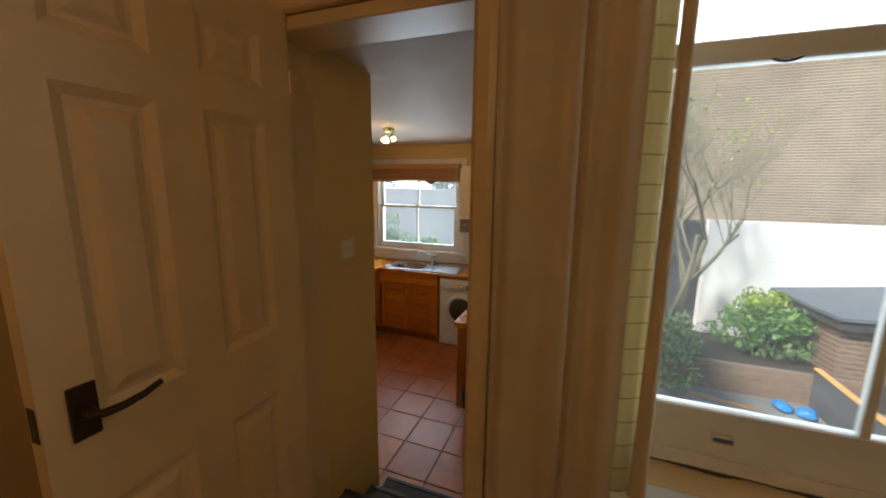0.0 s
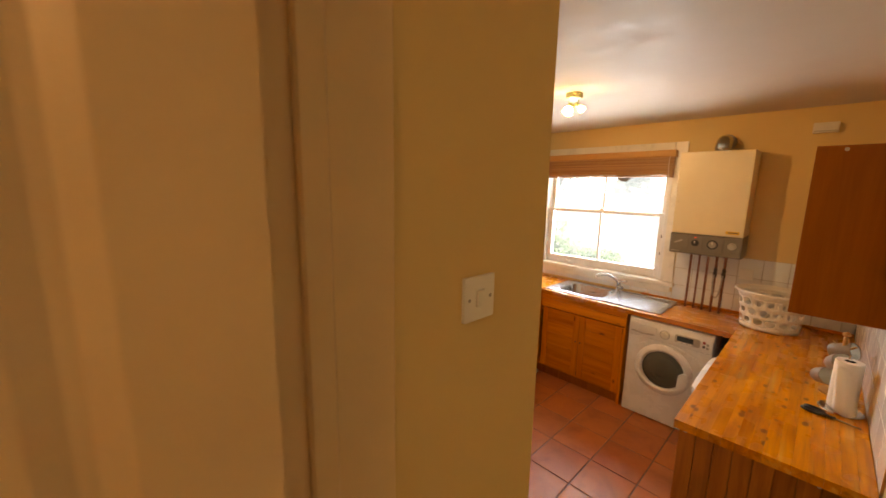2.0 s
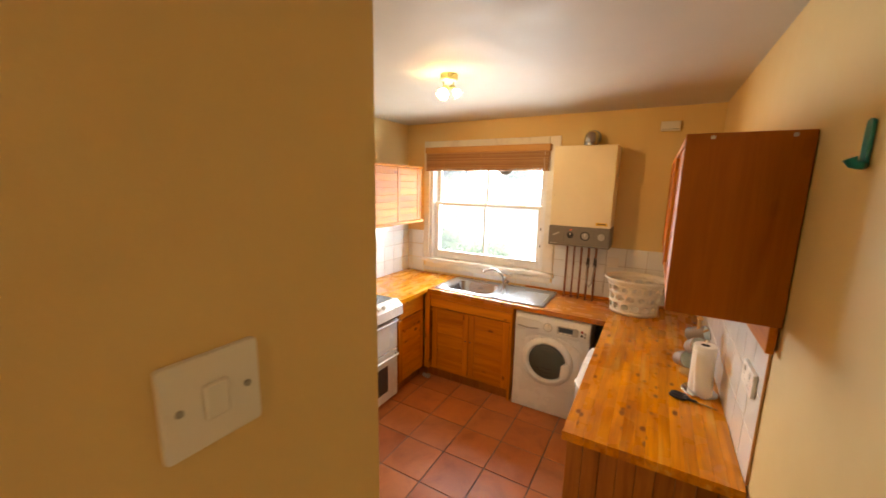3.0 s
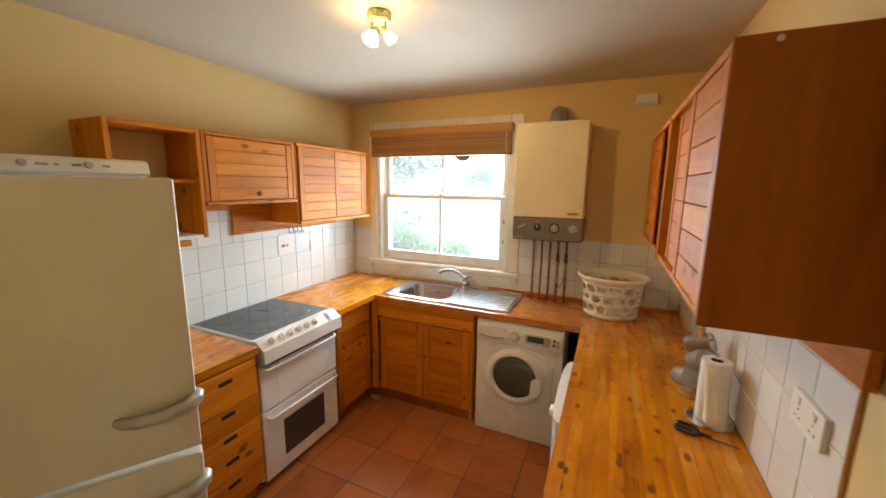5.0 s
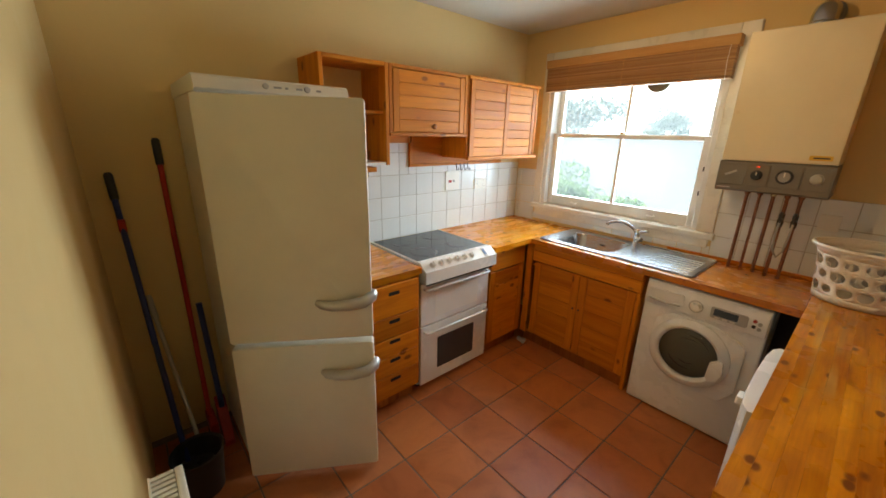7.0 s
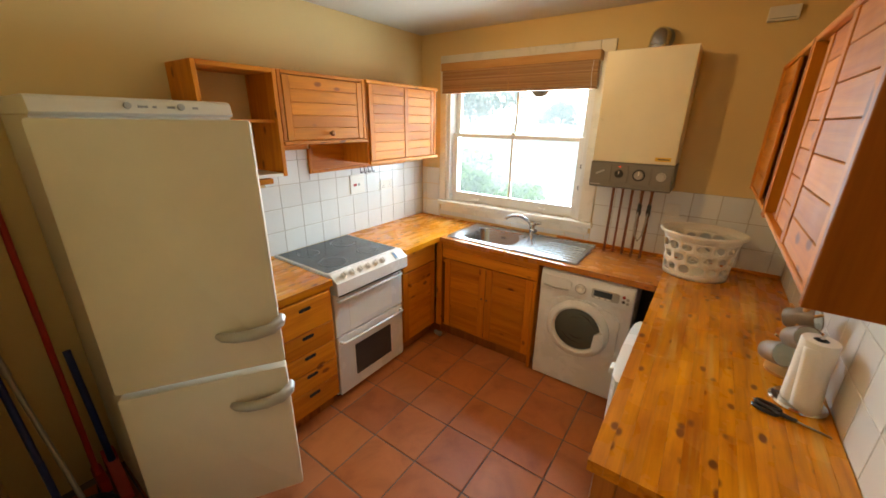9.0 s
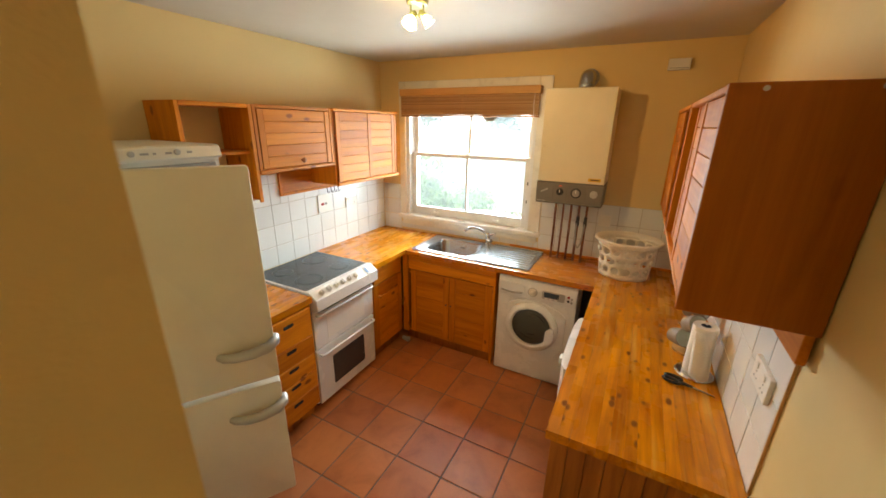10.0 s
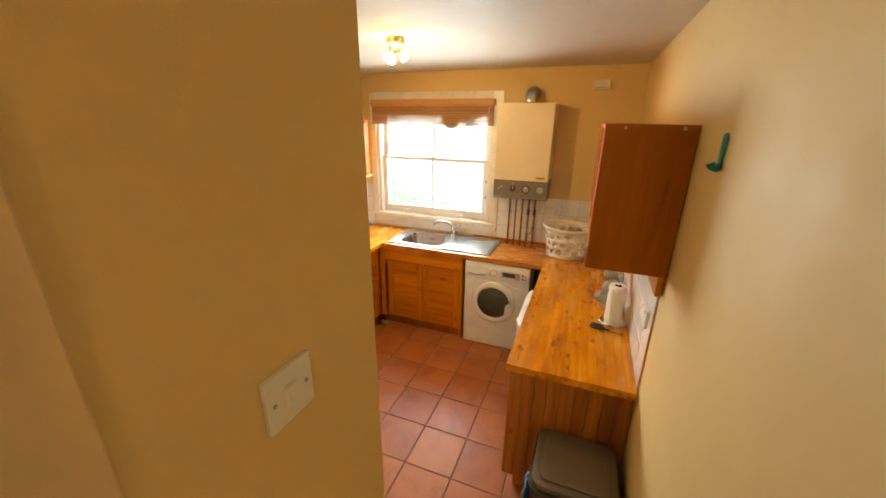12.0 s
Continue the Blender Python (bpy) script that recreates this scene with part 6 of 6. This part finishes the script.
def tree(label, foot, height, seed, lean=(0.25, 0.0), leaf_count=260):
    t = thing("tree", label, "tree", foot)
    rg = random.Random(seed)
    bm = bmesh.new()
    tips = []

    def grow(p, d, length, r, depth):
        pts, rad = [p], [r]
        for k in range(4):
            d = (d + Vector((rg.uniform(-0.16, 0.16), rg.uniform(-0.16, 0.16), rg.uniform(-0.04, 0.12)))).normalized()
            p = p + d * length / 4
            pts.append(p)
            rad.append(r * (1 - 0.075 * (k + 1)))
        tube(pts, rad, 7 if depth < 2 else 5, bm)
        tips.append((p, depth))
        if depth < 6 and r > 0.0016:
            for _ in range(3):
                side = Vector((rg.uniform(-1, 1), rg.uniform(-1, 1), rg.uniform(0.0, 0.8))).normalized()
                nd = (d * 0.72 + side * 0.62).normalized()
                start = pts[rg.choice((2, 3, 4))]
                grow(start, nd, length * rg.uniform(0.58, 0.80), rad[-1] * rg.uniform(0.60, 0.84), depth + 1)

    grow(Vector(foot), Vector((lean[0], lean[1], 1)).normalized(), height * 0.36, height * 0.015, 0)
    grow(Vector(foot) + Vector((0.10, 0.06, 0)), Vector((lean[0] + 0.10, lean[1] - 0.12, 1)).normalized(), height * 0.36, height * 0.011, 0)
    grow(Vector(foot) + Vector((0.02, -0.05, 0.3)), Vector((lean[0] + 0.22, lean[1] - 0.05, 1)).normalized(), height * 0.33, height * 0.009, 0)
    grow(Vector(foot) + Vector((-0.05, 0.0, 0.2)), Vector((lean[0] - 0.10, lean[1] + 0.1, 1)).normalized(), height * 0.36, height * 0.009, 0)
    raw("trunk", bm, M_BARK, t)
    bm = bmesh.new()
    ends = [p for p, d in tips if d >= 3]
    for _ in range(leaf_count):
        p = rg.choice(ends) + Vector((rg.uniform(-0.1, 0.1), rg.uniform(-0.1, 0.1), rg.uniform(-0.1, 0.1)))
        q = Euler((rg.uniform(0, 6.3), rg.uniform(0, 6.3), rg.uniform(0, 6.3))).to_matrix()
        l = rg.uniform(0.02, 0.04)
        bm.faces.new([bm.verts.new(p + q @ Vector(a)) for a in ((0, -l, 0), (l * 0.5, 0, 0.005), (0, l, 0), (-l * 0.5, 0, 0.005))])
    raw("crown", bm, M_LEAFY, t)


tree("thin bare-branched garden tree with few leaves", (2.80, 7.05, GZ + 0.4), 5.2, 11, (-0.02, 0.05), 620)
bush("ivy-like pale bush at the foot of the tree", (2.75, 6.3, -0.45), (0.55, 0.5, 0.55), 1500, 0.05, M_IVY, 3)
bush("bright green shrub in the raised bed", (4.25, 7.15, -0.25), (0.75, 0.45, 0.40), 2200, 0.05, M_LEAF, 5)
bush("yellow-green shrub above the bed", (4.35, 7.45, 0.0), (0.4, 0.3, 0.38), 900, 0.045, M_LEAFY, 6)
bush("dark hedge beside the shed", (6.0, 6.2, -0.35), (0.6, 1.0, 0.75), 2600, 0.05, M_LEAF, 7)
bush("yellow-topped hedge by the shed", (5.85, 6.4, 0.25), (0.4, 0.6, 0.25), 700, 0.04, M_LEAFY, 8)
solid("garden_wall", box(3.53, 8.0, GZ, 14.0, 8.2, 1.40), M_RENDER, "tall white rendered garden wall", "wall", "structure")
solid("raised_bed", box(2.2, 6.62, GZ, 6.6, 7.9, GZ + 0.42), plain("soil", (0.05, 0.04, 0.03), 1.0, var=0.4, bump=1.0), "raised bed of dark soil", "ground", "structure")
nb = thing("neighbour_house", "large brown brick house side beyond the yard", "house", (9.5, 14.0, GZ))
part("wall", box(2.2, 13.0, GZ, 22.0, 18.0, 5.45), M_BRICKFAR, nb)
part("roof", prism([(12.9, 5.451), (12.9, 5.50), (15.5, 6.1), (18.1, 5.50), (18.1, 5.451)], "x", 2.1, 22.1), plain("pale_roof_tiles", (0.42, 0.40, 0.36), 0.8, var=0.2, scale=3), nb, "pale tiled pitched roof")
sh = thing("shed", "low brick shed with a dark slate roof", "shed", (6.2, 7.4, GZ))
part("wall", prism([(4.70, 7.95), (4.92, 6.70), (7.6, 6.55), (7.6, 7.95)], "z", GZ, 0.16), M_SHED, sh)
bm = bmesh.new()
corner = [(4.55, 7.97, 0.22), (4.77, 6.50, 0.20), (7.8, 6.30, 0.34), (7.8, 7.97, 0.60)]
prism([(x, y) for x, y, z in corner], "z", 0.0, 0.05, 0.0, bm)
for v in bm.verts:
    v.co.z += min(corner, key=lambda c: (c[0] - v.co.x) ** 2 + (c[1] - v.co.y) ** 2)[2]
part("roof", bm, M_SLATE, sh)
part("fascia", prism([(4.60, 7.96), (4.82, 6.54), (4.85, 6.54), (4.63, 7.96)], "z", 0.07, 0.205), M_NOSE, sh)
part("fascia", prism([(4.851, 6.54), (7.7, 6.36), (7.7, 6.39), (4.851, 6.57)], "z", 0.07, 0.205), M_NOSE, sh)
df = thing("board_fence", "tall dark weathered board fence behind the tree", "fence", (2.6, 8.3, GZ))
M_DARKFENCE = plain("dark_fence_boards", (0.085, 0.09, 0.10), 0.85, var=0.3, scale=5)
for k in range(14):
    part("board", box(1.50 + 0.15 * k, 8.30, GZ, 1.646 + 0.15 * k, 8.33, 1.36 + 0.01 * math.sin(k * 2.7), 0.004), M_DARKFENCE, df)
part("rail", box(1.5, 8.331, 0.6, 3.6, 8.37, 0.68), M_DARKFENCE, df)
fp = thing("fence_panel", "low fence coloured dark for shade, with a pale timber coping", "fence", (4.64, 5.5, GZ))
# dark colour stands in for the shadow this panel lies in
part("panel", box(4.62, 4.6, GZ, 4.67, 6.50, GZ + 0.56), M_DARKFENCE, fp)
part("coping", box(4.60, 4.55, GZ + 0.561, 4.69, 6.505, GZ + 0.585, 0.006), M_PELMET, fp)
for k, (x, y) in enumerate(((4.20, 6.20), (4.43, 6.12))):
    rg = random.Random(20 + k)
    bm = bmesh.new()
    bmesh.ops.create_icosphere(bm, subdivisions=3, radius=0.12)
    for v in bm.verts:
        v.co *= 1 + 0.35 * noise.noise(v.co * 9 + Vector((k * 5, 0, 0)))
        v.co.z *= 0.55
    bmesh.ops.translate(bm, vec=(x, y, GZ + 0.07), verts=bm.verts)
    solid("plastic_bag", bm, M_BLUEBAG, "crumpled blue plastic bag on the paving", "bag", smooth=True, group="blue bags")
pk = thing("plank", "pale thin wooden plank lying in yard", "plank", (3.5, 6.1, GZ))
part("plank", box(-0.4, -0.02, 0.004, 0.4, 0.02, 0.03, 0.003, turn=pose(3.45, 6.15, GZ, 0, 0, -12)), M_PELMET, pk)
solid("grass", box(2.0, 3.0, GZ + 0.001, 3.6, 4.8, GZ + 0.01), M_LEAF, "small patch of green lawn", "grass", "stuff")

# bright hazy distance
solid("backdrop", box(-215, 200, GZ, 215, 200.5, 130), glow("bright_haze", (0.90, 0.95, 1.0), 0.75), "pale bright overcast sky beyond the gardens", "sky", "structure")

# garden beyond the kitchen window
solid("far_fence", box(-40, 17.0, GZ, 3.4, 17.12, 1.72), M_FENCE, "long pale grey garden fence", "fence", "structure")
bush("leafy green garden bush below the window", (-4.5, 11.2, -0.10), (1.7, 0.9, 0.85), 6000, 0.07, M_LEAF, 31)
bush("low green garden bush near the fence", (-7.8, 14.5, -0.1), (1.8, 1.0, 0.8), 3000, 0.09, M_LEAF, 32)
bush("shrub behind the garden fence, paled blue-green by painted haze", (-5.6, 19.0, 1.9), (1.2, 1.0, 0.9), 3600, 0.075, M_LEAFHAZE, 33)
bush("far green trees beyond the fence", (-11.5, 20.5, 2.2), (4.2, 2.0, 1.3), 6500, 0.12, M_LEAFHAZE, 34)
bush("small low plants by the garden table", (-2.2, 11.6, -0.7), (0.9, 0.6, 0.35), 1500, 0.06, M_IVY, 35)
tb = thing("garden_table", "white plastic garden table on the lawn", "garden table", (-3.0, 11.2, GZ))
part("tabletop", prism(round_outline(-3.45, 10.8, -2.5, 11.5, 0.08, 5), "z", -0.44, -0.40, 0.008), M_RENDER, tb)
for x in (-3.35, -2.6):
    for y in (10.9, 11.4):
        part("leg", tube([(x, y, GZ), (x, y, -0.44)], [0.022, 0.03], 8), M_RENDER, tb)

# ---- pieces of the walls and floors, last ----
rg = random.Random(9)


def floor_tiles():
    base = solid("floor", box(XL - 0.25, YF - 0.02, -0.2, XR + 0.25, YB + 0.26, -0.004), M_GROUT, "terracotta tiled kitchen floor with dark grout", "floor", "structure")
    px, py, x0, y0 = 0.3100, 0.318, 0.213, 2.078
    shared = None
    for i in range(-7, 4):
        for j in range(-2, 9):
            a, b = x0 + px * i, y0 + py * j
            if a < XL - 0.2 or a > XR - 0.02 or b + py < YF or b > YB:
                continue
            if shared is None:
                bm = box(-px / 2 + 0.0035, -py / 2 + 0.0035, -0.012, px / 2 - 0.0035, py / 2 - 0.0035, 0.0, 0.0045, 2)
                shared = finish("floor_tile", bm, M_TILE)
            ob = new("floor_tile", shared)
            ob.parent = base
            ob.matrix_basis = Matrix.Translation(-base.location) @ pose(a + px / 2, b + py / 2, rg.uniform(-0.0012, 0.0006), rg.uniform(-0.15, 0.15), rg.uniform(-0.15, 0.15), 0)


floor_tiles()


def wall_tiles(parent_name, cells, axis, face):
    """Square glazed tiles: cells of (u, z, width, height); face: the wall's plane; axis: the way they look."""
    base = bpy.data.objects[parent_name]
    kept = {}
    for u, z, w, h in cells:
        key = (round(w, 3), round(h, 3))
        if key not in kept:
            kept[key] = finish("wall_tile", box(-w / 2 + 0.0019, -0.006, -h / 2 + 0.0019, w / 2 - 0.0019, 0.0, h / 2 - 0.0019, 0.0018, 2), M_GLAZE)
        ob = new("wall_tile", kept[key])
        ob.parent = base
        tilt = (rg.uniform(-0.25, 0.25), 0, rg.uniform(-0.25, 0.25))
        where = {"+x": pose(face, u + w / 2, z + h / 2, 0, 0, 90), "-x": pose(face, u + w / 2, z + h / 2, 0, 0, -90), "-y": pose(u + w / 2, face, z + h / 2)}[axis]
        ob.matrix_basis = Matrix.Translation(-base.location) @ where @ pose(0, 0, 0, *tilt)


def backing(name, b, label):
    solid(name, box(*b), M_WGROUT, label, "grout", "structure")


backing("tile_bed", (XL + 0.0005, 2.722, 0.906, XL + 0.0055, YB - 0.007, 1.369), "grey grout bed of the cooker side tiles")
backing("tile_bed", (XL + 0.0005, 3.112, 1.3695, XL + 0.0055, 3.443, 1.591), "grey grout bed behind the cooker")
backing("tile_bed", (XL + 0.0005, 3.4435, 1.3695, XL + 0.0055, YB - 0.007, 1.424), "grey grout bed under the back board")
backing("tile_bed", (-0.052, YB - 0.0055, 0.928, XR - 0.007, YB - 0.0005, 1.369), "grey grout bed of the boiler wall tiles")
backing("tile_bed", (XR - 0.0055, 2.766, 0.906, XR - 0.0005, YB - 0.007, 1.447), "grey grout bed of the worktop tiles")

P = 0.155
def cells(u0, u1, first, z0, z1):
    out = []
    u = first
    while u < u1 - 0.012:
        a, b = max(u, u0), min(u + P, u1)
        z = z0
        while z < z1 - 0.012 and b - a > 0.012:
            out.append((a, z, b - a, min(P, z1 - z)))
            z += P
        u += P
    return out


left = cells(2.72, YB - 0.009, 2.585, 0.905, 1.37) + cells(3.11, 3.444, 3.05, 1.37, 1.592) + cells(3.444, YB - 0.009, 3.36, 1.37, 1.424)
wall_tiles("wall_left", left, "+x", XL + 0.002)
back = cells(XL + 0.009, -1.477, -1.80, 0.905, 1.37) + cells(-0.053, XR - 0.009, -0.07, 0.905, 1.37) + cells(-1.477, -0.053, -1.49, 0.925, 0.985)
wall_tiles("wall_back", back, "-y", YB - 0.002)
right = cells(2.765, YB - 0.009, 2.765, 0.905, 1.448)
wall_tiles("wall_right", right, "-x", XR - 0.002)
# brown strip added to draw the faint shadow along the tiles' near edge
solid("tile_edge", box(XR - 0.0085, 2.7605, 0.905, XR - 0.001, 2.7645, 1.45, 0.0005), M_PELMET, "thin brown strip drawn for the shadow edge beside the wall tiles", "trim", "structure")


def low_brick_wall():
    t = thing("low_wall", "low brown brick retaining wall of the bed", "wall", (3.9, 6.6, GZ), "", "structure")
    shared = finish("brick", box(-0.105, -0.05, -0.0315, 0.105, 0.05, 0.0315, 0.004), M_BRICK)
    part("mortar", box(2.2, 6.515, GZ, 5.2, 6.61, GZ + 0.445), M_GROUT, t)
    for j in range(6):
        for i in range(13):
            ob = new("brick", shared)
            ob.parent = t
            ob.location = Vector((2.32 + 0.222 * i + (0.11 if j % 2 else 0), 6.56 + rg.uniform(-0.003, 0.003), GZ + 0.035 + 0.074 * j)) - t.location


low_brick_wall()
